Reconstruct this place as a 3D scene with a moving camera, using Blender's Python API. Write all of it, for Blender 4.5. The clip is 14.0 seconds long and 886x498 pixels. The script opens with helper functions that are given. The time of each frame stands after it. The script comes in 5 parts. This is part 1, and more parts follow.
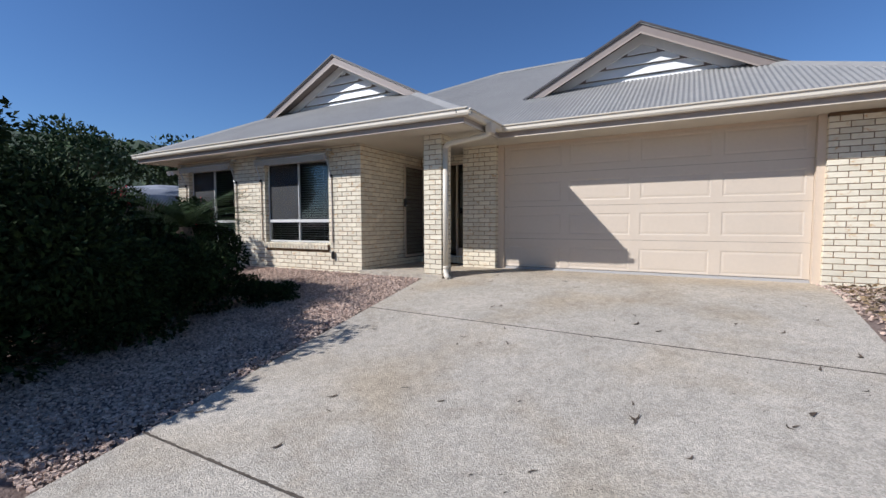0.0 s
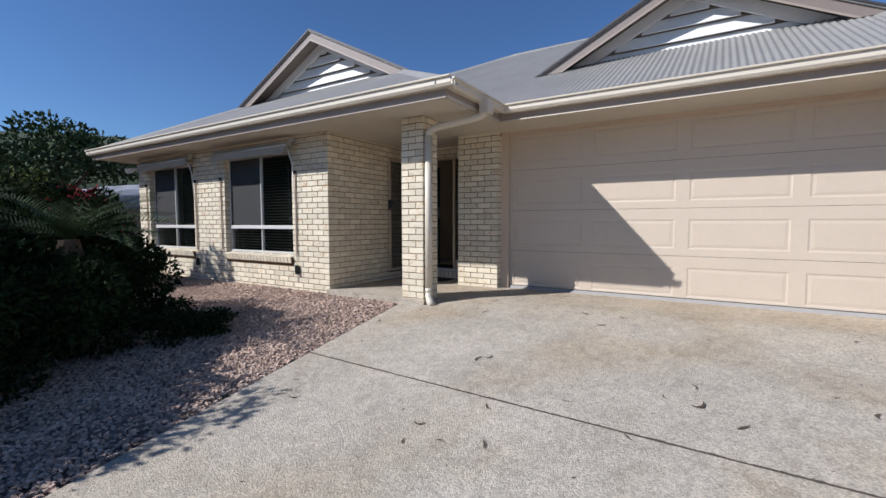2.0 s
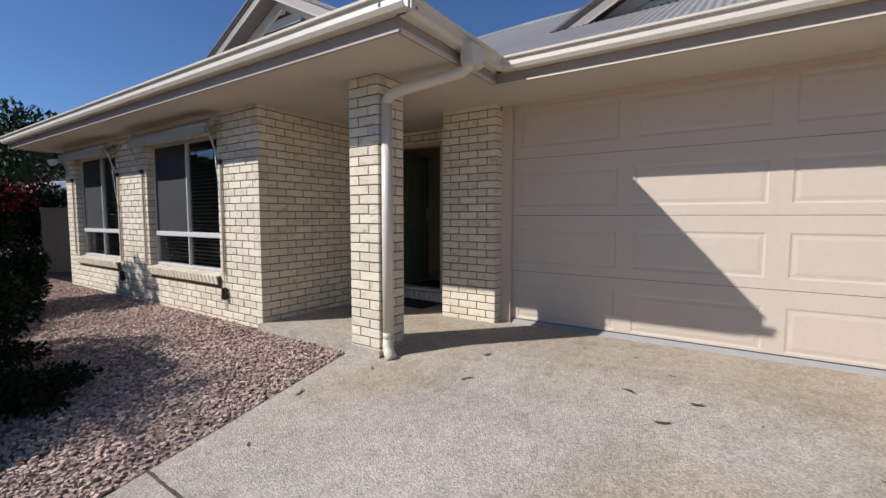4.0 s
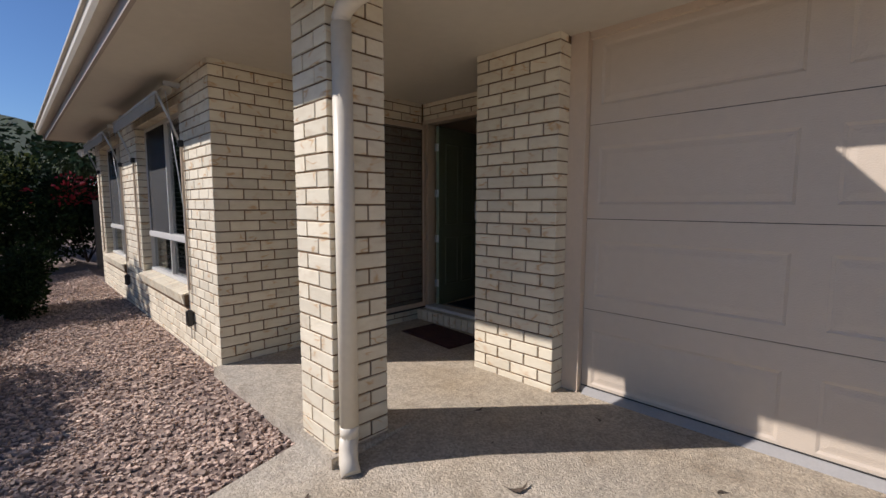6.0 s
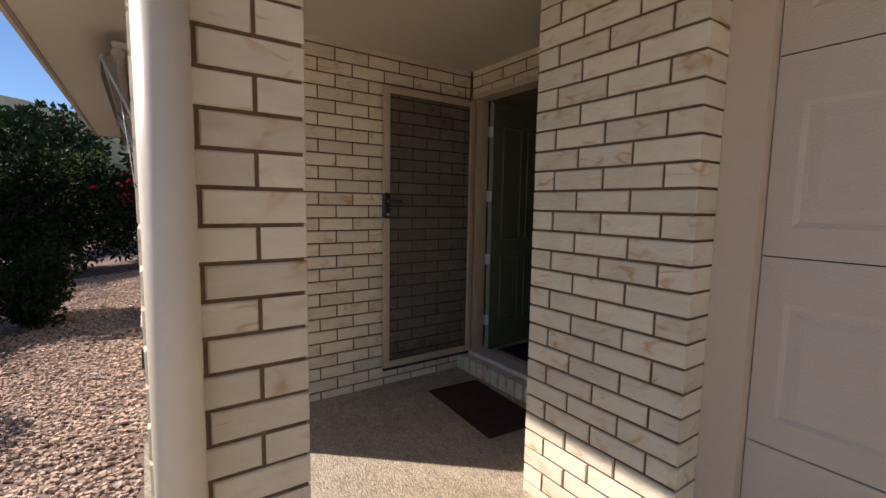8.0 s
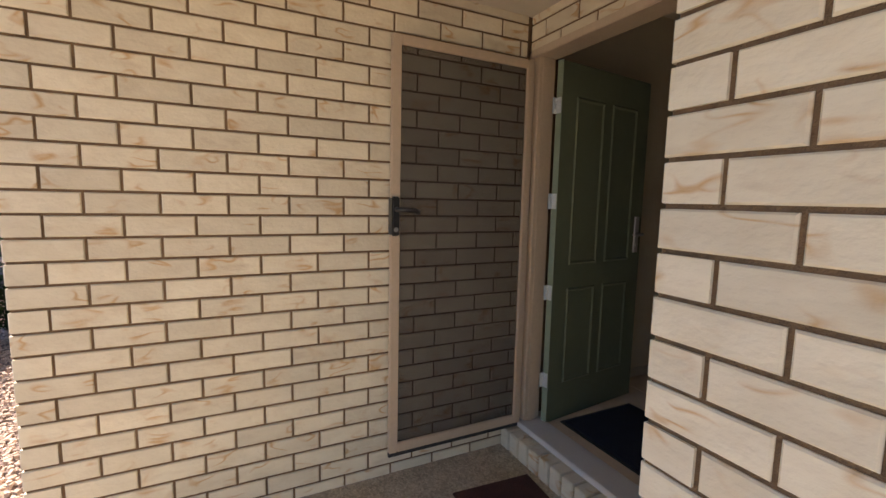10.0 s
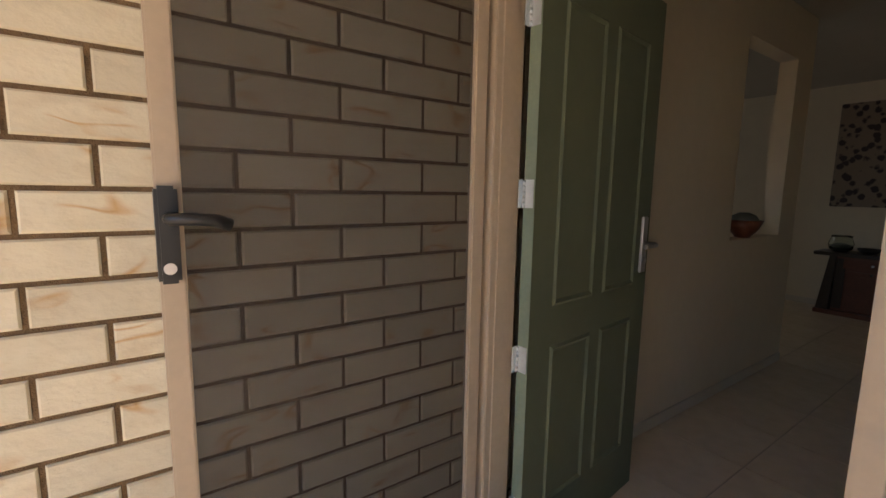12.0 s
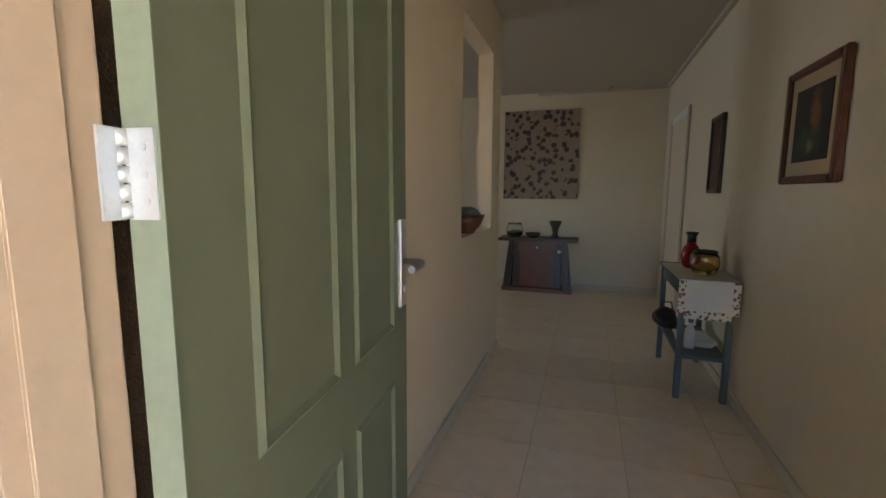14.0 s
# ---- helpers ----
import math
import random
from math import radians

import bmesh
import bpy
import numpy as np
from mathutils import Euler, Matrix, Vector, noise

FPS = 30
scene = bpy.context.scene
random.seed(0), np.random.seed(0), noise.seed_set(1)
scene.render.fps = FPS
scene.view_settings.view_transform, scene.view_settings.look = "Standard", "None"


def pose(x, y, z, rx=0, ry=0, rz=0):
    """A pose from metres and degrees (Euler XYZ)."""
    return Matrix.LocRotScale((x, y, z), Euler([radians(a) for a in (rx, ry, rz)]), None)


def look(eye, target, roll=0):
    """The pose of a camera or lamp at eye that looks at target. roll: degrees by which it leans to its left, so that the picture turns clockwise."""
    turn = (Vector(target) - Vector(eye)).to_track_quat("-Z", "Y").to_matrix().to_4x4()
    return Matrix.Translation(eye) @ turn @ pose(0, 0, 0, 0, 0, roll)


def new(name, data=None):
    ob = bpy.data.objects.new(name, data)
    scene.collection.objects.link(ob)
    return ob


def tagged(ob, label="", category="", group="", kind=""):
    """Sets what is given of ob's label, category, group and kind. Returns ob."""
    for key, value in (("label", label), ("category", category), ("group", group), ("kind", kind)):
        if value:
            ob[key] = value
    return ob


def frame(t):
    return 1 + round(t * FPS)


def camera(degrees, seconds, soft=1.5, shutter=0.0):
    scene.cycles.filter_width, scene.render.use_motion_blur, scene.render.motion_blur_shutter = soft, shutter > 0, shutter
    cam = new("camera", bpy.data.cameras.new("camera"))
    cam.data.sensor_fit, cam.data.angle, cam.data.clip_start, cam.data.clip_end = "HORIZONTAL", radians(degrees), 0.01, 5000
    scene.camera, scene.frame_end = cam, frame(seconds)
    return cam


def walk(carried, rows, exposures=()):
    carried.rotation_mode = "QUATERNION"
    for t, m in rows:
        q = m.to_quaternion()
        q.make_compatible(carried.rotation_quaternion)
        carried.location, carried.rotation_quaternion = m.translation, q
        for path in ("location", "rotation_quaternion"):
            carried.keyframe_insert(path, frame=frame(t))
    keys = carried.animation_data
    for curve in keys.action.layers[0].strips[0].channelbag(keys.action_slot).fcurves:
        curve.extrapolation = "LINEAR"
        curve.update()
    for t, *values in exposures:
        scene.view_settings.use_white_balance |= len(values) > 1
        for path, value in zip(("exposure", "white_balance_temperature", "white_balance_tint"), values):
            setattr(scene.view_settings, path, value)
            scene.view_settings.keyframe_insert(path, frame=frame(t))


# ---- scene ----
cam = camera(90.8, 14.0)
PATH = [
    (0, (5.437, -6.59, 0.912), (4.47, -4.843, 0.79), -0.2),
    (0.5, (5.341, -6.14, 0.94), (4.343, -4.412, 0.81), -0.2),
    (1, (5.231, -5.69, 0.972), (4.186, -3.99, 0.84), -0.2),
    (1.5, (5.124, -5.233, 0.988), (4.074, -3.536, 0.866), -0.2),
    (2, (5.043, -4.773, 1.035), (3.987, -3.079, 0.912), -0.1),
    (2.5, (4.899, -4.288, 1.07), (3.848, -2.591, 0.947), -0.1),
    (3, (4.754, -3.807, 1.087), (3.694, -2.115, 0.966), -0.2),
    (5.5, (3.84, -1.567, 1.324), (2.524, -0.076, 1.12), 0.2),
    (6, (3.71, -1.155, 1.299), (2.3, 0.249, 1.1), 0.1),
    (6.5, (3.479, -0.864, 1.349), (2.034, 0.502, 1.135), 0.4),
    (7, (3.321, -0.488, 1.318), (1.785, 0.779, 1.132), 0.2),
    (7.5, (3.094, -0.22, 1.338), (1.497, 0.97, 1.15), 0.5),
    (10, (2.026, 0.703, 1.426), (0.247, 1.589, 1.203), 1.3),
    (10.5, (1.78, 0.865, 1.461), (-0.019, 1.708, 1.234), 1.0),
    (11, (1.524, 1.002, 1.454), (-0.275, 1.842, 1.212), 1.3),
    (11.5, (1.242, 1.179, 1.43), (-0.466, 2.187, 1.174), 1.9),
    (12, (1.048, 1.372, 1.436), (-0.575, 2.51, 1.173), 1.0),
    (12.5, (0.827, 1.554, 1.411), (-0.557, 2.974, 1.149), 0.9),
    (13, (0.689, 1.715, 1.394), (-0.428, 3.355, 1.144), 0.6),
    (13.5, (0.568, 1.892, 1.411), (-0.265, 3.693, 1.158), 0.3),
    (14, (0.514, 2.027, 1.417), (-0.103, 3.912, 1.16), 0.3),
]
walk(cam, [(t, look(eye, target, roll)) for t, eye, target, roll in PATH],
     exposures=[(0, 0.17, 5800, 14), (3.0, 0.11, 5900, 14), (5.5, 0.03, 6100, 18), (6.5, 0.13, 6300, 18), (7, 0.30, 6400, 19), (7.5, 0.36, 6550, 20), (10, 1.72, 7100, 20), (11, 2.05, 7050, 19), (12, 2.42, 7250, 20), (12.5, 3.0, 7450, 21), (13, 3.6, 7150, 18), (14, 4.15, 6800, 15)])

# ---- world and sun ----
SUN = Vector((-0.89, -1.0, 1.0)).normalized()
world = bpy.data.worlds.new("world")
scene.world = world
world.use_nodes = True
wn = world.node_tree.nodes
sky = wn.new("ShaderNodeTexSky")
sky.sky_type, sky.sun_disc = "NISHITA", False
sky.sun_elevation = math.asin(SUN.z)
sky.sun_rotation = math.atan2(SUN.x, SUN.y)
sky.ozone_density, sky.dust_density, sky.air_density = 8.0, 0.0, 1.0
world.node_tree.links.new(sky.outputs[0], wn["Background"].inputs[0])
wn["Background"].inputs[1].default_value = 0.084
sun_data = bpy.data.lights.new("sun", "SUN")
sun_data.energy, sun_data.angle, sun_data.color = 5.0, radians(0.55), (1.0, 0.95, 0.87)
new("sun", sun_data).matrix_world = look(SUN * 50, (0, 0, 0))


# ---- materials ----
def material(name, colour, rough=0.6, metal=0.0, vary=0.0, scale=8.0, second=None, bump=0.0, bump_scale=60.0, spec=0.5, random_tint=0.0):
    """A principled material with two scales of colour variation, relief and a tint by object or island."""
    m = bpy.data.materials.new(name)
    m.use_nodes = True
    n, link = m.node_tree.nodes, m.node_tree.links.new
    b = n["Principled BSDF"]
    b.inputs["Roughness"].default_value, b.inputs["Metallic"].default_value = rough, metal
    b.inputs["Specular IOR Level"].default_value = spec
    co = n.new("ShaderNodeTexCoord")
    out = None
    if vary or second:
        big, small = n.new("ShaderNodeTexNoise"), n.new("ShaderNodeTexNoise")
        for node, s, d in ((big, scale, 4), (small, scale * 9, 3)):
            node.inputs["Scale"].default_value, node.inputs["Detail"].default_value = s, d
            link(co.outputs["Object"], node.inputs["Vector"])
        mix = n.new("ShaderNodeMix")
        mix.data_type = "RGBA"
        mix.inputs[6].default_value = (*colour, 1)
        mix.inputs[7].default_value = (*(second or [c * (1 - vary) for c in colour]), 1)
        add = n.new("ShaderNodeMath")
        add.operation = "MULTIPLY_ADD"
        add.inputs[1].default_value = 0.5
        link(small.outputs[0], add.inputs[0])
        half = n.new("ShaderNodeMath")
        half.operation = "MULTIPLY"
        half.inputs[1].default_value = 0.5
        link(big.outputs[0], half.inputs[0])
        link(half.outputs[0], add.inputs[2])
        ramp = n.new("ShaderNodeMapRange")
        ramp.inputs["From Min"].default_value, ramp.inputs["From Max"].default_value = 0.36, 0.64
        link(add.outputs[0], ramp.inputs["Value"])
        link(ramp.outputs[0], mix.inputs[0])
        out = mix.outputs[2]
    if random_tint:
        info, geo = n.new("ShaderNodeObjectInfo"), n.new("ShaderNodeNewGeometry")
        add = n.new("ShaderNodeMath")
        link(info.outputs["Random"], add.inputs[0])
        link(geo.outputs["Random Per Island"], add.inputs[1])
        fr = n.new("ShaderNodeMath")
        fr.operation = "FRACT"
        link(add.outputs[0], fr.inputs[0])
        rng = n.new("ShaderNodeMapRange")
        rng.inputs["To Min"].default_value, rng.inputs["To Max"].default_value = 1 - random_tint, 1 + random_tint
        link(fr.outputs[0], rng.inputs["Value"])
        hsv = n.new("ShaderNodeHueSaturation")
        link(rng.outputs[0], hsv.inputs["Value"])
        if out:
            link(out, hsv.inputs["Color"])
        else:
            hsv.inputs["Color"].default_value = (*colour, 1)
        out = hsv.outputs[0]
    if out:
        link(out, b.inputs["Base Color"])
    else:
        b.inputs["Base Color"].default_value = (*colour, 1)
    if bump:
        tex, bm_ = n.new("ShaderNodeTexNoise"), n.new("ShaderNodeBump")
        tex.inputs["Scale"].default_value, tex.inputs["Detail"].default_value = bump_scale, 4
        link(co.outputs["Object"], tex.inputs["Vector"])
        bm_.inputs["Strength"].default_value, bm_.inputs["Distance"].default_value = bump, 0.01
        link(tex.outputs[0], bm_.inputs["Height"])
        link(bm_.outputs[0], b.inputs["Normal"])
    return m


def brick_material():
    """Cream clay brick with tan and orange drag marks, each brick marked differently."""
    m = bpy.data.materials.new("cream_brick")
    m.use_nodes = True
    n, link = m.node_tree.nodes, m.node_tree.links.new
    b = n["Principled BSDF"]
    b.inputs["Roughness"].default_value = 0.85
    co, info, geo = n.new("ShaderNodeTexCoord"), n.new("ShaderNodeObjectInfo"), n.new("ShaderNodeNewGeometry")
    add = n.new("ShaderNodeMath")
    link(info.outputs["Random"], add.inputs[0])
    link(geo.outputs["Random Per Island"], add.inputs[1])
    w = n.new("ShaderNodeMath")
    w.operation, w.inputs[1].default_value = "MULTIPLY", 173.0
    link(add.outputs[0], w.inputs[0])

    def noise_at(scale, stretch, detail=3):
        mp = n.new("ShaderNodeMapping")
        mp.inputs["Scale"].default_value = stretch
        link(co.outputs["Object"], mp.inputs["Vector"])
        t = n.new("ShaderNodeTexNoise")
        t.noise_dimensions = "4D"
        t.inputs["Scale"].default_value, t.inputs["Detail"].default_value = scale, detail
        link(mp.outputs[0], t.inputs["Vector"])
        link(w.outputs[0], t.inputs["W"])
        return t

    def ranged(node, lo, hi, a=0.0, z=1.0):
        r = n.new("ShaderNodeMapRange")
        for key, v in zip(("From Min", "From Max", "To Min", "To Max"), (lo, hi, a, z)):
            r.inputs[key].default_value = v
        link(node.outputs[0], r.inputs["Value"])
        return r

    def blend(first, second_colour, fac):
        mx = n.new("ShaderNodeMix")
        mx.data_type = "RGBA"
        if isinstance(first, tuple):
            mx.inputs[6].default_value = (*first, 1)
        else:
            link(first, mx.inputs[6])
        mx.inputs[7].default_value = (*second_colour, 1)
        link(fac.outputs[0], mx.inputs[0])
        return mx.outputs[2]

    base = blend((0.73, 0.66, 0.50), (0.66, 0.58, 0.425), ranged(noise_at(9, (1, 1, 2)), 0.35, 0.7))
    swoosh = noise_at(6.5, (1, 1, 2.4), 1)
    swoosh.inputs["Distortion"].default_value = 0.5
    line = n.new("ShaderNodeMath")
    line.operation, line.inputs[1].default_value = "SUBTRACT", 0.53
    link(swoosh.outputs[0], line.inputs[0])
    absolute = n.new("ShaderNodeMath")
    absolute.operation = "ABSOLUTE"
    link(line.outputs[0], absolute.inputs[0])
    streak = ranged(absolute, 0.0, 0.05, 1.0, 0.0)
    gate = ranged(noise_at(9, (1, 1, 1), 1), 0.52, 0.66)
    both = n.new("ShaderNodeMath")
    both.operation = "MULTIPLY"
    link(streak.outputs[0], both.inputs[0])
    link(gate.outputs[0], both.inputs[1])
    soft_ = n.new("ShaderNodeMath")
    soft_.operation, soft_.inputs[1].default_value = "MULTIPLY", 0.85
    link(both.outputs[0], soft_.inputs[0])
    base = blend(base, (0.54, 0.31, 0.12), soft_)
    edge = ranged(noise_at(5, (1, 1, 3), 2), 0.62, 0.76, 0.0, 0.3)
    base = blend(base, (0.40, 0.27, 0.16), edge)
    fr = n.new("ShaderNodeMath")
    fr.operation = "FRACT"
    link(add.outputs[0], fr.inputs[0])
    val = ranged(fr, 0, 1, 0.88, 1.08)
    hsv = n.new("ShaderNodeHueSaturation")
    link(base, hsv.inputs["Color"])
    link(val.outputs[0], hsv.inputs["Value"])
    link(hsv.outputs[0], b.inputs["Base Color"])
    bump_ = n.new("ShaderNodeBump")
    bump_.inputs["Strength"].default_value, bump_.inputs["Distance"].default_value = 0.5, 0.006
    link(noise_at(45, (1, 1, 1.5), 5).outputs[0], bump_.inputs["Height"])
    link(bump_.outputs[0], b.inputs["Normal"])
    return m


BRICK = brick_material()
MORTAR = material("brown_mortar", (0.21, 0.13, 0.068), 0.95, vary=0.3, scale=6, bump=0.6, bump_scale=250)
CREAM = material("cream_paint", (0.62, 0.50, 0.37), 0.5, vary=0.06, scale=3, bump=0.08, bump_scale=40)
DOOR_CREAM = material("garage_door_cream", (0.59, 0.495, 0.38), 0.45, vary=0.05, scale=2.0, bump=0.25, bump_scale=140)
FRAME = material("door_frame_beige", (0.54, 0.425, 0.305), 0.45, vary=0.10, scale=5, bump=0.05)
SOFFIT = material("soffit_white", (0.59, 0.535, 0.44), 0.7, vary=0.06, scale=1.5)
GUTTER = material("gutter_cream", (0.70, 0.63, 0.50), 0.4, vary=0.08, scale=4)
FENCE = material("dark_grey_fence", (0.07, 0.07, 0.075), 0.5, vary=0.2)
FASCIA = material("fascia_taupe", (0.35, 0.285, 0.23), 0.5, vary=0.1, scale=4)
ROOF = material("grey_roof_steel", (0.31, 0.30, 0.275), 0.55, metal=0.05, vary=0.16, scale=1.1, bump=0.03)
BARGE = material("barge_taupe", (0.24, 0.195, 0.165), 0.5, vary=0.1)
# dark colour for the shade along the gablet roof edges
VERGE_SHADE = material("verge_shade", (0.05, 0.045, 0.045), 0.5, vary=0.1)
WHITE = material("white_louvre_paint", (0.80, 0.79, 0.75), 0.5, vary=0.05)
CONCRETE = material("exposed_concrete", (0.50, 0.445, 0.36), 0.9, scale=1.1, second=(0.37, 0.33, 0.265), bump=0.9, bump_scale=95)


def speckle(m, scale, dark, light, stain):
    """Aggregate speckle and soft brown stains laid over a material's colour."""
    n, link = m.node_tree.nodes, m.node_tree.links.new
    b = n["Principled BSDF"]
    src = b.inputs["Base Color"].links[0].from_socket
    co = n.new("ShaderNodeTexCoord")
    v = n.new("ShaderNodeTexVoronoi")
    v.inputs["Scale"].default_value = scale
    link(co.outputs["Object"], v.inputs["Vector"])
    bw = n.new("ShaderNodeSeparateColor")
    link(v.outputs["Color"], bw.inputs[0])
    ramp = n.new("ShaderNodeMapRange")
    ramp.inputs["To Min"].default_value, ramp.inputs["To Max"].default_value = dark, light
    link(bw.outputs[0], ramp.inputs["Value"])
    hsv = n.new("ShaderNodeHueSaturation")
    link(src, hsv.inputs["Color"])
    link(ramp.outputs[0], hsv.inputs["Value"])
    ns = n.new("ShaderNodeTexNoise")
    ns.inputs["Scale"].default_value, ns.inputs["Detail"].default_value = 0.7, 6
    link(co.outputs["Object"], ns.inputs["Vector"])
    rg = n.new("ShaderNodeMapRange")
    rg.inputs["From Min"].default_value, rg.inputs["From Max"].default_value, rg.inputs["To Max"].default_value = 0.50, 0.68, 0.6
    link(ns.outputs[0], rg.inputs["Value"])
    mx = n.new("ShaderNodeMix")
    mx.data_type = "RGBA"
    mx.blend_type = "MULTIPLY"
    mx.inputs[7].default_value = (*stain, 1)
    link(rg.outputs[0], mx.inputs[0])
    link(hsv.outputs[0], mx.inputs[6])
    link(mx.outputs[2], b.inputs["Base Color"])


speckle(CONCRETE, 85, 0.76, 1.27, (0.84, 0.74, 0.58))


def dirt_band(m, lo, hi, tint):
    """Tan dust that has gathered between two lines across the concrete, with a ragged edge and mossy blots."""
    n, link = m.node_tree.nodes, m.node_tree.links.new
    b = n["Principled BSDF"]
    src = b.inputs["Base Color"].links[0].from_socket
    co, sep, ns = n.new("ShaderNodeTexCoord"), n.new("ShaderNodeSeparateXYZ"), n.new("ShaderNodeTexNoise")
    ns.inputs["Scale"].default_value, ns.inputs["Detail"].default_value = 1.6, 6
    link(co.outputs["Object"], sep.inputs[0])
    link(co.outputs["Object"], ns.inputs["Vector"])
    add = n.new("ShaderNodeMath")
    add.operation, add.inputs[1].default_value = "MULTIPLY_ADD", 1.6
    link(ns.outputs[0], add.inputs[0])
    link(sep.outputs[1], add.inputs[2])
    r = n.new("ShaderNodeMapRange")
    r.inputs["From Min"].default_value, r.inputs["From Max"].default_value, r.inputs["To Max"].default_value = lo + 0.8, hi + 0.8, 0.45
    link(add.outputs[0], r.inputs["Value"])
    mx = n.new("ShaderNodeMix")
    mx.data_type, mx.blend_type = "RGBA", "MULTIPLY"
    mx.inputs[7].default_value = (*tint, 1)
    link(r.outputs[0], mx.inputs[0])
    link(src, mx.inputs[6])
    blot, br = n.new("ShaderNodeTexNoise"), n.new("ShaderNodeMapRange")
    blot.inputs["Scale"].default_value, blot.inputs["Detail"].default_value, blot.inputs["Roughness"].default_value = 2.6, 8, 0.7
    link(co.outputs["Object"], blot.inputs["Vector"])
    br.inputs["From Min"].default_value, br.inputs["From Max"].default_value, br.inputs["To Max"].default_value = 0.54, 0.74, 0.5
    link(blot.outputs[0], br.inputs["Value"])
    m2 = n.new("ShaderNodeMix")
    m2.data_type, m2.blend_type = "RGBA", "MULTIPLY"
    m2.inputs[7].default_value = (0.52, 0.45, 0.36, 1)
    link(br.outputs[0], m2.inputs[0])
    link(mx.outputs[2], m2.inputs[6])
    link(m2.outputs[2], b.inputs["Base Color"])


dirt_band(CONCRETE, -0.2, 1.0, (0.95, 0.82, 0.62))
GRAVEL = material("pink_gravel", (0.58, 0.44, 0.34), 0.9, second=(0.38, 0.275, 0.215), scale=3, random_tint=0.35)
GROUND = material("gravel_bed", (0.26, 0.19, 0.155), 1.0, second=(0.14, 0.10, 0.08), scale=4, bump=1.0, bump_scale=45)
ALU = material("window_alu", (0.66, 0.64, 0.59), 0.4, metal=0.1, vary=0.05)
# near-black colour that stands for the darkness of unlit rooms
UNLIT_ROOM = material("unlit_room_black", (0.03, 0.03, 0.03), 0.9)
BLIND = material("dark_slat", (0.20, 0.19, 0.17), 0.5, vary=0.1)
CANVAS = material("awning_canvas", (0.43, 0.395, 0.325), 0.8, vary=0.15, scale=5)
STEEL = material("brushed_steel", (0.62, 0.63, 0.65), 0.28, metal=1.0)
THRESH = material("grey_weather_strip", (0.34, 0.325, 0.30), 0.75, vary=0.1)
GALV = material("galvanised_steel", (0.58, 0.60, 0.60), 0.4, metal=0.6, vary=0.1)
BLACK = material("black_plastic", (0.02, 0.02, 0.02), 0.35)
RUBBER = material("dark_seal", (0.03, 0.028, 0.025), 0.8)
GREEN = material("green_door_paint", (0.15, 0.175, 0.11), 0.55, vary=0.08, scale=2.5, bump=0.05, bump_scale=90, spec=0.3)
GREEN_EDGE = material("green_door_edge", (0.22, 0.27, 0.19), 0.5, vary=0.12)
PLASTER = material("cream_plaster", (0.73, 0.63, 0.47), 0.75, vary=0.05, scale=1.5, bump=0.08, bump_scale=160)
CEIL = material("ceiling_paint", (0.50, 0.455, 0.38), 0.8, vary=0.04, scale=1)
TILE = material("beige_floor_tile", (0.78, 0.64, 0.47), 0.24, second=(0.69, 0.56, 0.40), scale=1.3, bump=0.03)
GROUT = material("grout", (0.46, 0.38, 0.29), 0.9)
MAT_RED = material("red_coir_mat", (0.085, 0.03, 0.022), 1.0, vary=0.5, scale=14, bump=1.0, bump_scale=160)
MAT_BLUE = material("navy_mat", (0.018, 0.02, 0.035), 1.0, vary=0.4, scale=14, bump=1.0, bump_scale=160)
DARKWOOD = material("dark_wood", (0.045, 0.03, 0.022), 0.35, vary=0.4, scale=6)
REDWOOD = material("red_brown_wood", (0.17, 0.055, 0.03), 0.35, vary=0.35, scale=6)
GREYBLUE = material("grey_green_paint", (0.11, 0.135, 0.135), 0.5, vary=0.15)
BARK = material("bark", (0.13, 0.09, 0.06), 0.95, vary=0.4, scale=12, bump=0.8)


def leaf_material(name, colour, second, spec=0.4):
    m = material(name, colour, 0.8, second=second, scale=1.6, random_tint=0.45, spec=spec)
    return m


LEAF = leaf_material("dark_leaf", (0.027, 0.045, 0.014), (0.011, 0.020, 0.007), 0.1)
LEAF_TREE = leaf_material("tree_leaf", (0.06, 0.095, 0.03), (0.035, 0.06, 0.02))
LEAF_YELLOW = leaf_material("yellow_leaf", (0.22, 0.24, 0.05), (0.10, 0.13, 0.03))
LEAF_RED = leaf_material("red_bract", (0.40, 0.02, 0.035), (0.22, 0.02, 0.02))


def glass(name, tint=(0.9, 0.95, 0.95), rough=0.0):
    m = bpy.data.materials.new(name)
    m.use_nodes = True
    b = m.node_tree.nodes["Principled BSDF"]
    b.inputs["Base Color"].default_value = (*tint, 1)
    b.inputs["Roughness"].default_value, b.inputs["IOR"].default_value = rough, 1.45
    b.inputs["Transmission Weight"].default_value = 1.0
    return m


GLASS = glass("window_glass", (0.72, 0.76, 0.76))
SIDE_GLASS = glass("grey_tinted_glass", (0.42, 0.44, 0.43))
JAR_GLASS = glass("jar_glass", (0.85, 0.9, 0.85))
AMBER = glass("amber_glass", (0.80, 0.68, 0.38), 0.05)


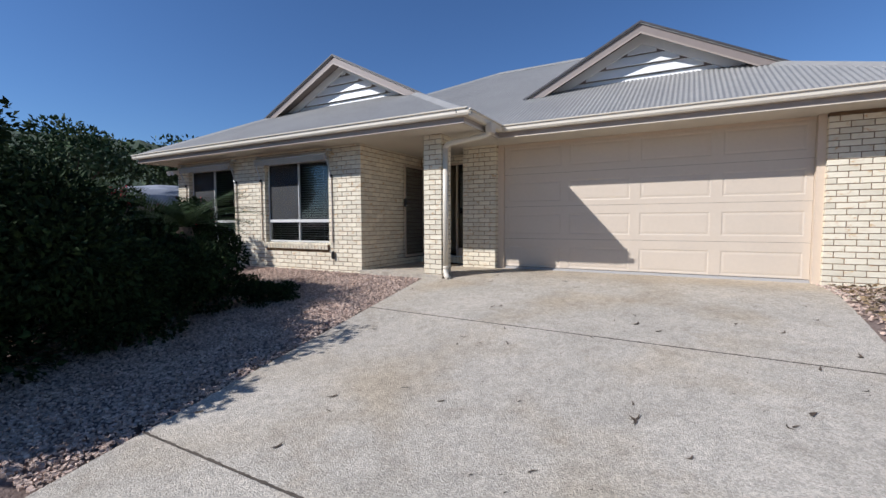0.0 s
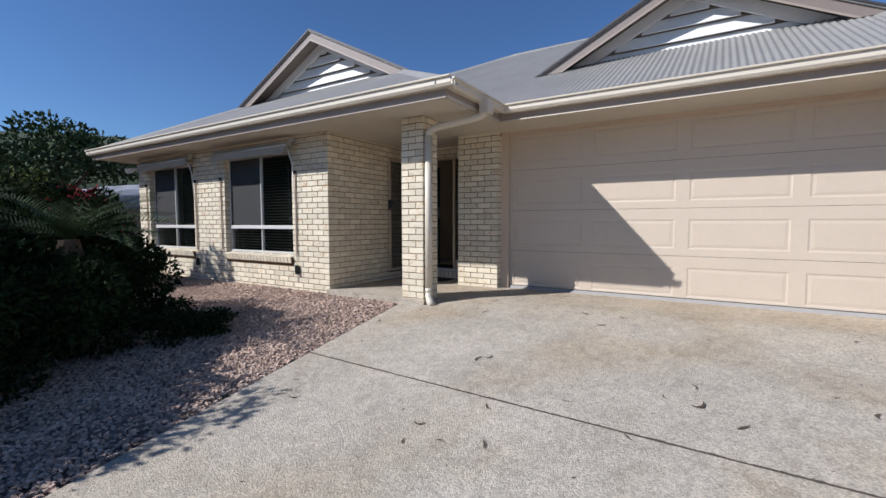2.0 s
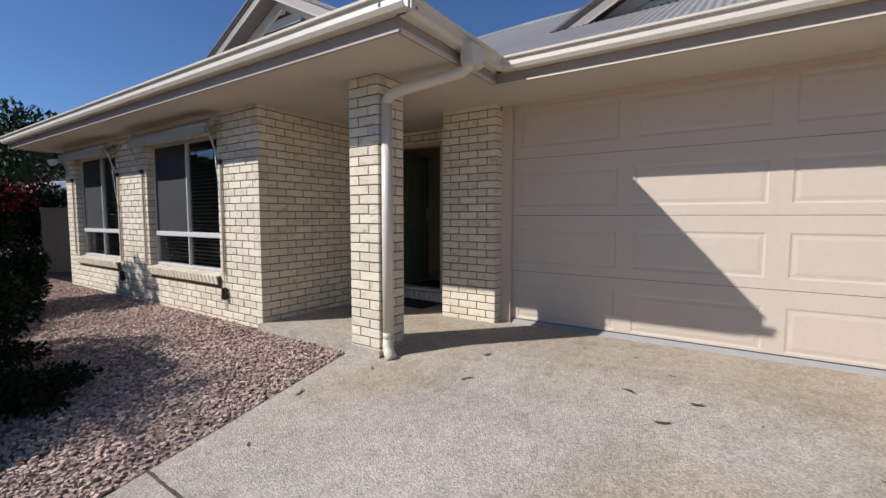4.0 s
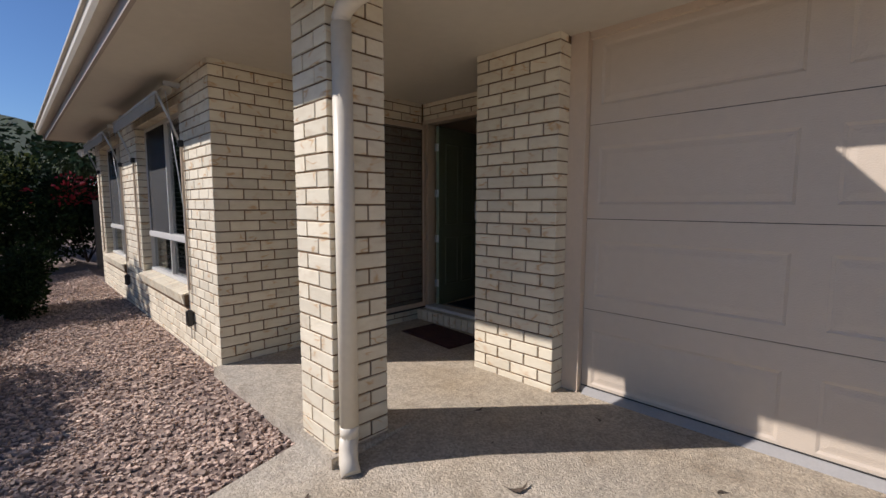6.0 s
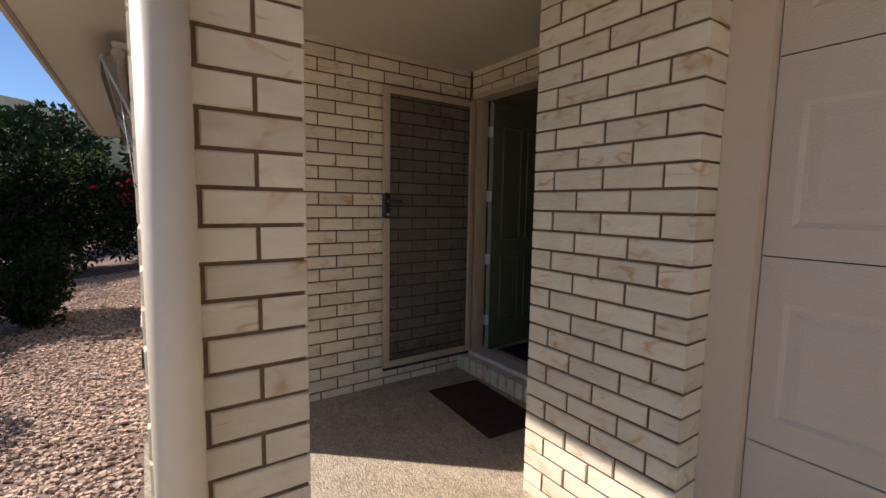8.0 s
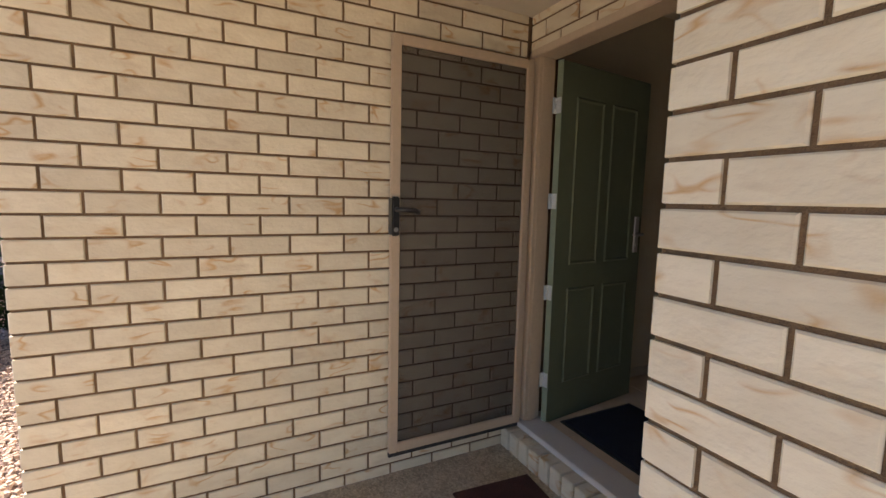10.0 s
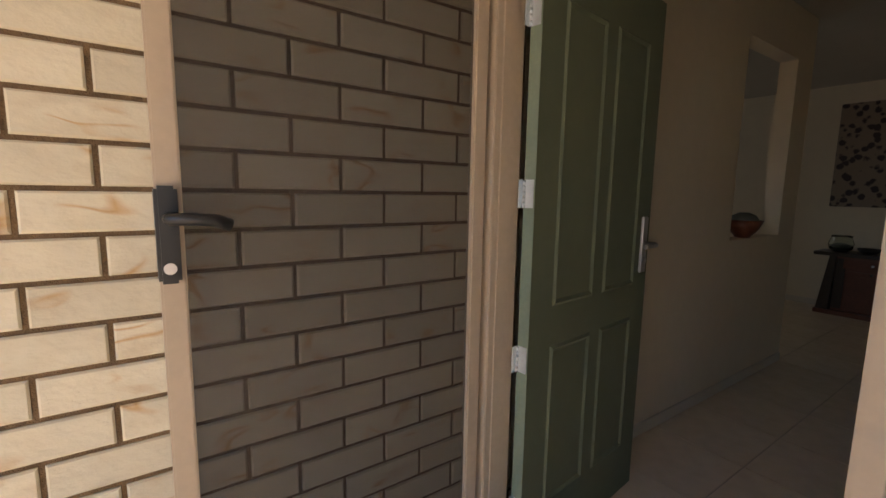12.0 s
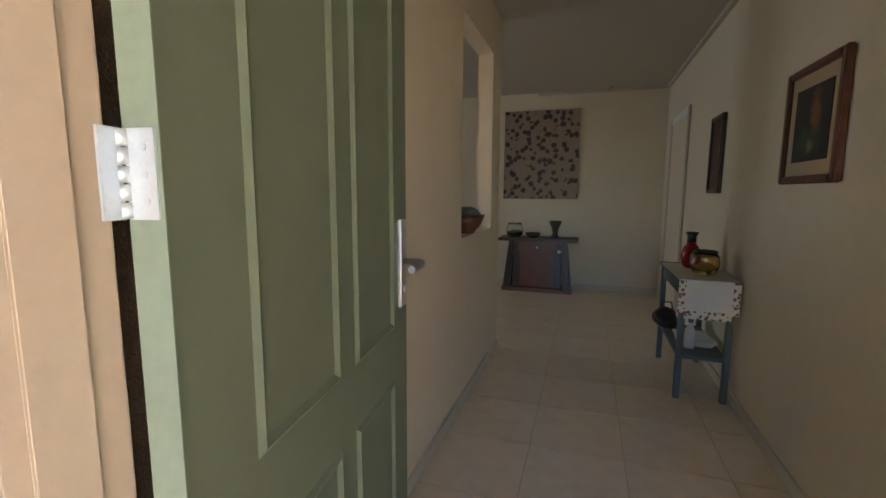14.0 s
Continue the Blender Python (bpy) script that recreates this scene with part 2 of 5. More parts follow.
def mesh_screen_material(name, shade, hole):
    """Woven fly-screen: dark threads with see-through holes finer than the camera can resolve."""
    m = bpy.data.materials.new(name)
    m.use_nodes = True
    n, link = m.node_tree.nodes, m.node_tree.links.new
    b = n["Principled BSDF"]
    b.inputs["Base Color"].default_value = (*shade, 1)
    b.inputs["Roughness"].default_value = 0.7
    clear, mx = n.new("ShaderNodeBsdfTransparent"), n.new("ShaderNodeMixShader")
    mx.inputs[0].default_value = 1 - hole
    link(clear.outputs[0], mx.inputs[1])
    link(b.outputs[0], mx.inputs[2])
    link(mx.outputs[0], n["Material Output"].inputs["Surface"])
    return m


SCREEN = mesh_screen_material("door_fly_screen", (0.05, 0.042, 0.035), 0.62)
WSCREEN = mesh_screen_material("window_fly_screen", (0.045, 0.045, 0.043), 0.35)


# ---- mesh helpers ----
def finish(bm, name):
    bmesh.ops.recalc_face_normals(bm, faces=bm.faces)
    me = bpy.data.meshes.new(name)
    bm.to_mesh(me)
    bm.free()
    return me


def part(name, bm, mat, parent=None, label="", at=None, kind=""):
    me = finish(bm, name) if isinstance(bm, bmesh.types.BMesh) else bm
    if not me.materials:
        me.materials.append(mat)
    ob = new(name, me)
    if at is not None:
        ob.matrix_basis = at
    ob.parent = parent
    return tagged(ob, label=label, kind=kind)


def thing(name, m, label, category, group="", kind=""):
    ob = new(name)
    ob.empty_display_size = 0.1
    ob.matrix_basis = m
    return tagged(ob, label, category, group, kind)


def box(bm, x0, x1, y0, y1, z0, z1, bevel=0.0, m=None):
    c = bmesh.ops.create_cube(bm, size=1)
    vs = c["verts"]
    bmesh.ops.scale(bm, vec=(x1 - x0, y1 - y0, z1 - z0), verts=vs)
    bmesh.ops.translate(bm, vec=((x0 + x1) / 2, (y0 + y1) / 2, (z0 + z1) / 2), verts=vs)
    if bevel:
        edges = {e for v in vs for e in v.link_edges}
        out = bmesh.ops.bevel(bm, geom=list(edges), offset=bevel, segments=2, affect="EDGES", clamp_overlap=True)
        vs = list({v for f in out["faces"] for v in f.verts} | {v for v in vs if v.is_valid})
    if m is not None:
        bmesh.ops.transform(bm, matrix=m, verts=vs)
    return bm


def boxm(*a, bevel=0.0):
    return box(bmesh.new(), *a, bevel=bevel)


def lathe(profile, steps=28):
    """A turned shape from (radius, height) pairs."""
    bm = bmesh.new()
    rings = []
    for r, z in profile:
        rings.append([bm.verts.new((max(r, 1e-4) * math.cos(2 * math.pi * i / steps), max(r, 1e-4) * math.sin(2 * math.pi * i / steps), z)) for i in range(steps)])
    for a, b in zip(rings, rings[1:]):
        for i in range(steps):
            f = bm.faces.new((a[i], a[(i + 1) % steps], b[(i + 1) % steps], b[i]))
            f.smooth = True
    bm.faces.new(rings[0])
    bm.faces.new(rings[-1])
    return bm


def tube(points, radius, sides=12, bm=None, taper=1.0):
    bm = bm or bmesh.new()
    pts = [Vector(p) for p in points]
    rings = []
    for i, p in enumerate(pts):
        d = (pts[min(i + 1, len(pts) - 1)] - pts[max(i - 1, 0)]).normalized()
        side = d.cross(Vector((0, 0, 1)))
        if side.length < 0.05:
            side = Vector((1, 0, 0))
        side.normalize()
        up = side.cross(d)
        r = radius * (1 + (taper - 1) * i / max(1, len(pts) - 1))
        rings.append([bm.verts.new(p + side * r * math.cos(2 * math.pi * k / sides) + up * r * math.sin(2 * math.pi * k / sides)) for k in range(sides)])
    for a, b in zip(rings, rings[1:]):
        for k in range(sides):
            f = bm.faces.new((a[k], a[(k + 1) % sides], b[(k + 1) % sides], b[k]))
            f.smooth = True
    bm.faces.new(rings[0])
    bm.faces.new(rings[-1])
    return bm


def prism(points, y0, y1, axis="y"):
    """A solid from an outline in x, z pulled along y."""
    bm = bmesh.new()
    a = [bm.verts.new((x, y0, z)) for x, z in points]
    b = [bm.verts.new((x, y1, z)) for x, z in points]
    bm.faces.new(a)
    bm.faces.new(b[::-1])
    for i in range(len(a)):
        j = (i + 1) % len(a)
        bm.faces.new((a[i], b[i], b[j], a[j]))
    return bm


# ---- plan ----
C = 0.086
SOF = 2.42
EAVE = 2.60
D = 2.22
XA0, XA1 = -6.6, 2.50
YA, YB = -0.62, 0.80
XB1 = 8.7
PIER0, PIER1, PIERY = 1.455, 2.165, 1.45
GX0, GX1, GY = 2.29, 7.06, 1.64
FLOOR, CEILZ = 0.139, 2.72
LIFT = -0.033
WALL_LIFT, COLUMN_LIFT = -0.028, 0.016


def drive_z(y):
    return 0.11 * max(-9.5, min(0.0, y - 0.5))


def bed_z(y):
    return -0.07 + 0.11 * max(-9, min(0, y))


# ---- ground ----
def ground():
    xs = np.concatenate([[-3000, -800, -250, -90, -50, -30, -20, -15], np.arange(-12, 12.1, 0.4), [15, 20, 30, 50, 90, 250, 800, 3000]])
    ys = np.concatenate([[-3000, -800, -250, -90, -50, -30, -20, -15], np.arange(-12, 12.1, 0.4), [15, 20, 30, 50, 90, 250, 800, 3000]])
    verts, faces = [], []
    for y in ys:
        for x in xs:
            z = bed_z(y)
            if 1.9 < x < 6.8 or y > 0.2:
                z -= 0.13
            if abs(x) < 12 and abs(y) < 12:
                z += 0.012 * noise.noise(Vector((x, y, 0)))
            verts.append((x, y, z))
    w = len(xs)
    for j in range(len(ys) - 1):
        for i in range(w - 1):
            a = j * w + i
            faces.append((a, a + 1, a + w + 1, a + w))
    me = bpy.data.meshes.new("ground")
    me.from_pydata(verts, [], faces)
    part("ground", me, GROUND, label="reddish brown gravelly garden ground", kind="structure")


ground()


def slab(name, xs_of_y, y0, y1, thick=0.14, zf=drive_z, label="", skew=(0, 0)):
    bm = bmesh.new()
    n = max(1, int((y1 - y0) / 0.5))
    rows = []
    for i in range(n + 1):
        y = y0 + (y1 - y0) * i / n
        a, b = xs_of_y(y)
        k = skew[0] + (skew[1] - skew[0]) * i / n
        rows.append([bm.verts.new((x, y + k * (x - 1.6), zf(y + k * (x - 1.6)) - dz)) for x, dz in ((a, 0), (b, 0), (b, thick), (a, thick))])
    for r, s in zip(rows, rows[1:]):
        for k in range(4):
            bm.faces.new((r[k], r[(k + 1) % 4], s[(k + 1) % 4], s[k]))
    bm.faces.new(rows[0])
    bm.faces.new(rows[-1])
    return part(name, bm, CONCRETE, DRIVE, label)


DRIVE = thing("driveway", pose(0, 0, 0), "pale exposed aggregate concrete driveway with sawn joints", "driveway", kind="structure")
edge = lambda y: (1.42 + 0.125 * max(0, -y), 7.12 + 0.06 * min(0, y))
SKEW = -0.034
slab("concrete_bay", edge, -1.832, 0.0, skew=(SKEW, 0))
slab("concrete_bay", lambda y: (1.8006, 7.12), 0.0, 1.66)
slab("concrete_bay", edge, -4.937, -1.850, skew=(0, SKEW))
slab("concrete_bay", edge, -12.0, -4.957)
JOINT_DIRT = material("dark_joint_dirt", (0.12, 0.095, 0.07), 0.95, vary=0.5, scale=9)


def joint_dirt(jy, x0, x1, skew):
    """Dark soil and moss spread unevenly on both lips of a joint."""
    rng = np.random.default_rng(int(-jy * 100))
    n = int((x1 - x0) / 0.02)
    verts = []
    wide = np.convolve(rng.random(n + 1), np.ones(5) / 5, "same")
    for i in range(n + 1):
        x = x0 + (x1 - x0) * i / n
        for side in (-1, 1):
            y = jy + skew * (x - 1.6) + side * (0.003 + 0.013 * wide[i] * rng.uniform(0.3, 1.4))
            verts.append((x, y, drive_z(y) + 0.0015))
    me = bpy.data.meshes.new("joint_dirt")
    me.from_pydata(verts, [], [(2 * i, 2 * i + 2, 2 * i + 3, 2 * i + 1) for i in range(n)])
    part("joint_dirt", me, JOINT_DIRT, DRIVE, "dark soil along the joint")


for jy, skew in ((-1.841, SKEW), (-4.947, 0)):
    x0, x1 = edge(jy)
    bm = bmesh.new()
    ends = [(x, jy + skew * (x - 1.6)) for x in (x0, x1)]
    low = [bm.verts.new((x, y + d, drive_z(y + d) - 0.1)) for x, y in ends for d in (-0.0088, 0.0088)]
    top = [bm.verts.new((x, y + d, drive_z(y + d) - 0.004)) for x, y in ends for d in (-0.0088, 0.0088)]
    for q in ((0, 1, 3, 2),):
        bm.faces.new([low[k] for k in q])
        bm.faces.new([top[k] for k in q])
    for p, q in ((0, 1), (1, 3), (3, 2), (2, 0)):
        bm.faces.new((low[p], low[q], top[q], top[p]))
    part("joint_filler", bm, RUBBER, DRIVE, "dark joint filler")
    joint_dirt(jy, x0, x1, skew)
part("porch_slab", boxm(-0.004, 1.8003, -0.06, D + 0.1, -0.14, 0.0, bevel=0.001), CONCRETE, label="pale concrete porch slab", kind="structure")


# ---- roof ----
def corrugated(name, plan, along, zf, parent, pitch=0.076, amp=0.009, thick_label=""):
    """Corrugated sheet over a convex plan outline. along: 'y' where the ribs run in y."""
    poly = [Vector(p) for p in plan]
    k = 0 if along == "y" else 1
    lo, hi = min(p[k] for p in poly), max(p[k] for p in poly)
    n = int((hi - lo) / (pitch / 6))
    verts, faces = [], []
    for i in range(n + 1):
        u = lo + 1e-4 + (hi - lo - 2e-4) * i / n
        cut = []
        for a, b in zip(poly, poly[1:] + poly[:1]):
            if (a[k] - u) * (b[k] - u) < 0:
                f = (u - a[k]) / (b[k] - a[k])
                cut.append(a[1 - k] + f * (b[1 - k] - a[1 - k]))
        v0, v1 = min(cut), max(cut)
        h = amp * math.sin(2 * math.pi * u / pitch)
        for v in (v0, v1):
            x, y = (u, v) if k == 0 else (v, u)
            verts.append((x, y, zf(x, y) + h))
        if i:
            q = 2 * i
            faces.append((q - 2, q, q + 1, q - 1))
    me = bpy.data.meshes.new(name)
    me.from_pydata(verts, [], faces)
    for f in me.polygons:
        f.use_smooth = True
    return part(name, me, ROOF, parent)


roof = thing("roof", pose(0, 0, 0), "grey corrugated steel hip roof with two gablets", "roof", kind="structure")
S = 0.5
XM = (XA0 + XA1) / 2
HALF = (XA1 - XA0) / 2
FA, FB = 1.55, 2.72   # front planes of the two gablets
GA = FA + 0.5
XC = 4.60
HB = XB1 - XC
GB = FB + 0.5
MX0, MX1, MY = 0.0, 3.3, 7.1
MZ = EAVE + S * (MY - YB)
front_a = lambda x, y: EAVE + S * (y - YA)
front_b = lambda x, y: EAVE + S * (y - YB)
left_a = lambda x, y: EAVE + S * (x - XA0)
right_a = lambda x, y: EAVE + S * (XA1 - x)
ga = GA - YA
gb = GB - YB
corrugated("roof_sheet", [(XA0, YA), (XA1, YA), (XA1 - ga, GA), (XA0 + ga, GA)], "y", front_a, roof)
corrugated("roof_sheet", [(XA0, YA), (XM, YA + HALF), (XM, 12), (XA0, 12)], "x", left_a, roof)
corrugated("roof_sheet", [(XA1, YA), (XM, YA + HALF), (XM, 9), (XA1, 9)], "x", right_a, roof)
corrugated("roof_sheet", [(XM + 0.02, GA - 0.5), (XM + HALF - ga + 0.4, GA - 0.5), (XM + HALF - ga, GA), (XM, YA + HALF)], "x", right_a, roof)
corrugated("roof_sheet", [(-6.4, YB), (XB1, YB), (XB1 - gb, GB), (XC + HB - gb, GB), (MX0 + 3.2, GB), (MX0, MY), (-6.4, YB + 0.02)], "y", front_b, roof)
corrugated("roof_sheet", [(XB1, YB), (XC, YB + HB), (XC, 12), (XB1, 12)], "x", lambda x, y: EAVE + S * (XB1 - x), roof)
corrugated("roof_sheet", [(XC, GB - 0.1), (XC, 9), (XC - HB, 9), (XC - gb - 0.4, GB - 0.1)], "x", lambda x, y: EAVE + S * (x - XC + HB), roof)
corrugated("roof_sheet", [(-6.4, YB), (MX1 + 0.5, YB), (MX1, MY), (MX0, MY)], "y", lambda x, y: front_b(x, y) - 0.004, roof)
corrugated("roof_sheet", [(MX0, MY), (-6.6, YB), (-6.6, 13)], "x", lambda x, y: MZ + S * (x - MX0) , roof)


def capping(a, b, name="ridge_cap"):
    a, b = Vector(a), Vector(b)
    d = (b - a).normalized()
    side = d.cross(Vector((0, 0, 1))).normalized()
    bm = bmesh.new()
    ring = []
    for p in (a, b):
        ring.append([bm.verts.new(p + side * s * 0.13 + Vector((0, 0, h))) for s, h in ((-1, -0.045), (-0.25, 0.03), (0.25, 0.03), (1, -0.045), (1, -0.06), (-1, -0.06))])
    for k in range(6):
        bm.faces.new((ring[0][k], ring[0][(k + 1) % 6], ring[1][(k + 1) % 6], ring[1][k]))
    bm.faces.new(ring[0])
    bm.faces.new(ring[1])
    return part(name, bm, ROOF, roof)


capping((XA0, YA, EAVE), (XA0 + ga, GA, EAVE + S * ga))
capping((XA1, YA, EAVE), (XA1 - ga, GA, EAVE + S * ga))
capping((XB1, YB, EAVE), (XB1 - gb, GB, EAVE + S * gb))
capping((MX0, MY, MZ), (MX1, MY, MZ))
capping((MX0, MY, MZ), (-6.4, YB, EAVE))


def gablet(xc, half, yf, zf, name):
    """A small gable standing on the hip: barges in front, louvred face set back under the verge."""
    g = thing(name, pose(xc, yf, zf), "white louvred gablet with pale taupe barge boards", "gablet", "gablets of the roof")
    h = half * S
    back = 0.36
    # backing takes the dark barge colour to paint shade into the louvre gaps
    part("face_board", prism([(-half + 0.3, 0.1), (half - 0.3, 0.1), (0, h - 0.06)], back + 0.06, back + 0.09), BARGE, g, "backing board darkened for the shade between the louvres")
    for s in (-1, 1):
        bm = prism([(s * (half + 0.06), 0.0), (0, h + 0.03), (0, h - 0.15), (s * (half - 0.32), 0.0)], -0.015, 0.012)
        part("barge_board", bm, BARGE, g)
        bm = prism([(s * (half - 0.28), 0.0), (0, h - 0.13), (0, h - 0.165), (s * (half - 0.34), 0.0)], -0.026, -0.016)
        part("barge_bead", bm, FASCIA, g)
        # thin dark strip paints the shade on the verge edge
        bm = prism([(s * (half + 0.13), -0.012), (0, h + 0.062), (0, h + 0.028), (s * (half + 0.065), -0.012)], -0.06, -0.045)
        part("verge_edge", bm, VERGE_SHADE, g, "dark strip coloured as the shade on the verge edge")
        bm = prism([(s * (half - 0.30), 0.10), (0, h - 0.05), (0, h - 0.24), (s * (half - 0.66), 0.10)], back - 0.05, back)
        part("inner_trim", bm, WHITE, g)
        bm = bmesh.new()
        vs = [bm.verts.new(p) for p in ((s * (half + 0.10), -0.045, -0.01), (0, -0.045, h + 0.045), (0, 2.6, h + 0.045), (s * (half + 0.10 - 1.0), 1.5, 0.52))]
        bm.faces.new(vs)
        r = bmesh.ops.extrude_face_region(bm, geom=bm.faces[:])
        bmesh.ops.translate(bm, vec=(0, 0, -0.035), verts=[v for v in r["geom"] if isinstance(v, bmesh.types.BMVert)])
        part("verge_roof", bm, ROOF, g)
        part("verge_soffit", prism([(s * (half - 0.02), 0.0), (0, h - 0.02), (0, h - 0.035), (s * (half - 0.05), 0.0)], 0.014, back), BARGE, g)
    step = 0.2
    for i in range(int(h / step)):
        z0 = 0.16 + i * step
        w = half * (1 - (z0 + 0.08) / h) - 0.24
        if w < 0.05:
            break
        bm = bmesh.new()
        box(bm, -w, w, -0.008, 0.008, -0.102, 0.102, m=Matrix.Translation((0, back - 0.0, z0)) @ Matrix.Rotation(radians(-21), 4, "X"))
        part("louvre", bm, WHITE, g)
    return g


gablet(XM, HALF - (FA - YA), FA, EAVE + S * (FA - YA), "gablet")
gablet(XC, HB - (FB - YB), FB, EAVE + S * (FB - YB), "gablet")

eaves = thing("eaves", pose(0, 0, 0), "cream gutters with taupe fascia round the roof edge", "eaves", kind="structure")


def eave_run(a, b, out, trim=(0, 0)):
    """Gutter and fascia from a to b (plan points); out: the outward direction in plan."""
    a, b, o = Vector((*a, 0)), Vector((*b, 0)), Vector((*out, 0))
    d = (b - a)
    L = d.length
    m = Matrix.Translation(a) @ Matrix((( d.x / L, o.x, 0, 0), (d.y / L, o.y, 0, 0), (0, 0, 1, 0), (0, 0, 0, 1)))
    part("fascia", box(bmesh.new(), trim[0], L - trim[1], -0.045, -0.02, SOF - 0.015, EAVE - 0.03, m=m), FASCIA, eaves)
    if a.x > 2:
        part("soffit_bead", box(bmesh.new(), trim[0], L - trim[1], -0.0195, -0.010, SOF - 0.018, SOF - 0.008, m=m), GUTTER, eaves, "pale bead along the fascia foot")
    bm = bmesh.new()
    prof = [(-0.018, EAVE - 0.10), (0.06, EAVE - 0.10), (0.080, EAVE - 0.07), (0.080, EAVE - 0.014), (0.104, EAVE - 0.010), (0.106, EAVE + 0.008), (0.078, EAVE + 0.008), (0.074, EAVE - 0.01), (0.070, EAVE - 0.065), (0.055, EAVE - 0.09), (-0.012, EAVE - 0.09), (-0.012, EAVE - 0.01), (-0.018, EAVE - 0.01)]
    r0 = [bm.verts.new(m @ Vector((-0.0, y, z))) for y, z in prof]
    r1 = [bm.verts.new(m @ Vector((L, y, z))) for y, z in prof]
    for i in range(len(prof)):
        j = (i + 1) % len(prof)
        bm.faces.new((r0[i], r0[j], r1[j], r1[i]))
    bm.faces.new(r0)
    bm.faces.new(r1)
    part("gutter", bm, GUTTER, eaves)


eave_run((XA0 - 0.098, YA), (XA1 + 0.098, YA), (0, -1), (0.112, 0.112))
eave_run((XA1, YA), (XA1, YB), (1, 0), (0.045, -0.02))
eave_run((XA1, YB), (XB1 + 0.09, YB), (0, -1), (-0.045, 0.112))
eave_run((XA0, YA), (XA0, 9), (-1, 0))
eave_run((XB1, YB), (XB1, 9), (1, 0))
bm = boxm(XA0 + 0.02, XA1 - 0.02, YA + 0.03, D + 0.5, SOF, SOF + 0.02)
part("soffit", bm, SOFFIT, eaves)
bm = boxm(XA1 - 0.02, XB1 - 0.02, YB + 0.03, 2.3, SOF, SOF + 0.02)
part("soffit", bm, SOFFIT, eaves)

# ---- brick walls ----
brick_cache = {}


def brick_mesh(L, depth):
    key = (round(L, 3), depth)
    if key not in brick_cache:
        bm = bmesh.new()
        b = 0.004
        fr = [(-L / 2 + b, b), (L / 2 - b, b), (L / 2 - b, C - 0.01 - b), (-L / 2 + b, C - 0.01 - b)]
        mid = [(-L / 2, 0), (L / 2, 0), (L / 2, C - 0.01), (-L / 2, C - 0.01)]
        r0 = [bm.verts.new((x, 0, z)) for x, z in fr]
        r1 = [bm.verts.new((x, b, z)) for x, z in mid]
        r2 = [bm.verts.new((x, depth, z)) for x, z in mid]
        bm.faces.new(r0)
        for p, q in ((r0, r1), (r1, r2)):
            for k in range(4):
                bm.faces.new((p[k], p[(k + 1) % 4], q[(k + 1) % 4], q[k]))
        bm.faces.new(r2)
        me = finish(bm, "brick")
        me.materials.append(BRICK)
        brick_cache[key] = me
    return brick_cache[key]


wall_rng = random.Random(4)


def lay(wall, origin, along, inward, length, courses, first=0, lift=LIFT, odd_start=0.12, even_start=0.0, holes=(), depth=0.10, limit=300, near=None, end=None):
    """Running-bond bricks in one face. along and inward are plan directions; holes: (s0, s1, z0, z1)."""
    origin, along, inward = Vector((*origin, 0)), Vector((*along, 0)), Vector((*inward, 0))
    yaw = math.atan2(inward.y, inward.x) - math.pi / 2
    todo = []
    for c in range(first, courses):
        z = c * C + lift
        s = even_start if c % 2 == 0 else odd_start
        cuts = [s]
        first_len = 0.24
        while cuts[-1] < length - 0.02:
            cuts.append(cuts[-1] + 0.24)
        for a, b in zip(cuts, cuts[1:]):
            a, b = max(a, 0.0), min(b, length + 0.01)
            pieces = [(a, b - 0.01)]
            for h0, h1, z0, z1 in holes:
                if z + C - 0.01 > z0 + 0.02 and z < z1 - 0.02:
                    nxt = []
                    for p, q in pieces:
                        if q <= h0 or p >= h1:
                            nxt.append((p, q))
                        else:
                            if p < h0 - 0.012:
                                nxt.append((p, h0))
                            if q > h1 + 0.012:
                                nxt.append((h1, q))
                    pieces = nxt
            for p, q in pieces:
                if q - p > 0.011:
                    todo.append((p, q, z))
    if near is not None:
        todo.sort(key=lambda t: abs(t[0] - near))
    rest_v, rest_f = [], []
    for i, (p, q, z) in enumerate(todo):
        pos = origin + along * ((p + q) / 2) - inward * (0.0012 * wall_rng.uniform(-1, 1))
        m = Matrix.Translation((pos.x, pos.y, z)) @ Matrix.Rotation(yaw + wall_rng.uniform(-0.004, 0.004), 4, "Z")
        me = brick_mesh(q - p, depth)
        if i < limit:
            ob = new("brick", me)
            ob.matrix_basis = m
            ob.parent = wall
        else:
            k = len(rest_v)
            rest_v += [tuple(m @ v.co) for v in me.vertices]
            rest_f += [tuple(k + j for j in f.vertices) for f in me.polygons]
    if rest_v:
        me = bpy.data.meshes.new("far_bricks")
        me.from_pydata(rest_v, [], rest_f)
        part("far_bricks", me, BRICK, wall, kind="stuff")


R = 0.007
BASE = -2
W1 = (-2.70, -0.83, 0.50, 2.202)
W2 = (-5.50, -3.75, 0.50, 2.202)
XW0 = -5.97

wall_side = thing("wall_side", pose(0, 0, 0), "cream brick side wall of the porch", "wall", kind="structure")
part("mortar_core", boxm(-0.24, -R, 0.2205, D + 0.2, -0.2, SOF), MORTAR, wall_side)

wall_front = thing("wall_front", pose(0, 0, 0), "cream brick front wall with two windows", "wall", kind="structure")
bm = bmesh.new()
xs = [XW0 + R, W2[0] - 0.05, W2[1] + 0.05, W1[0] - 0.05, W1[1] + 0.05, -R]
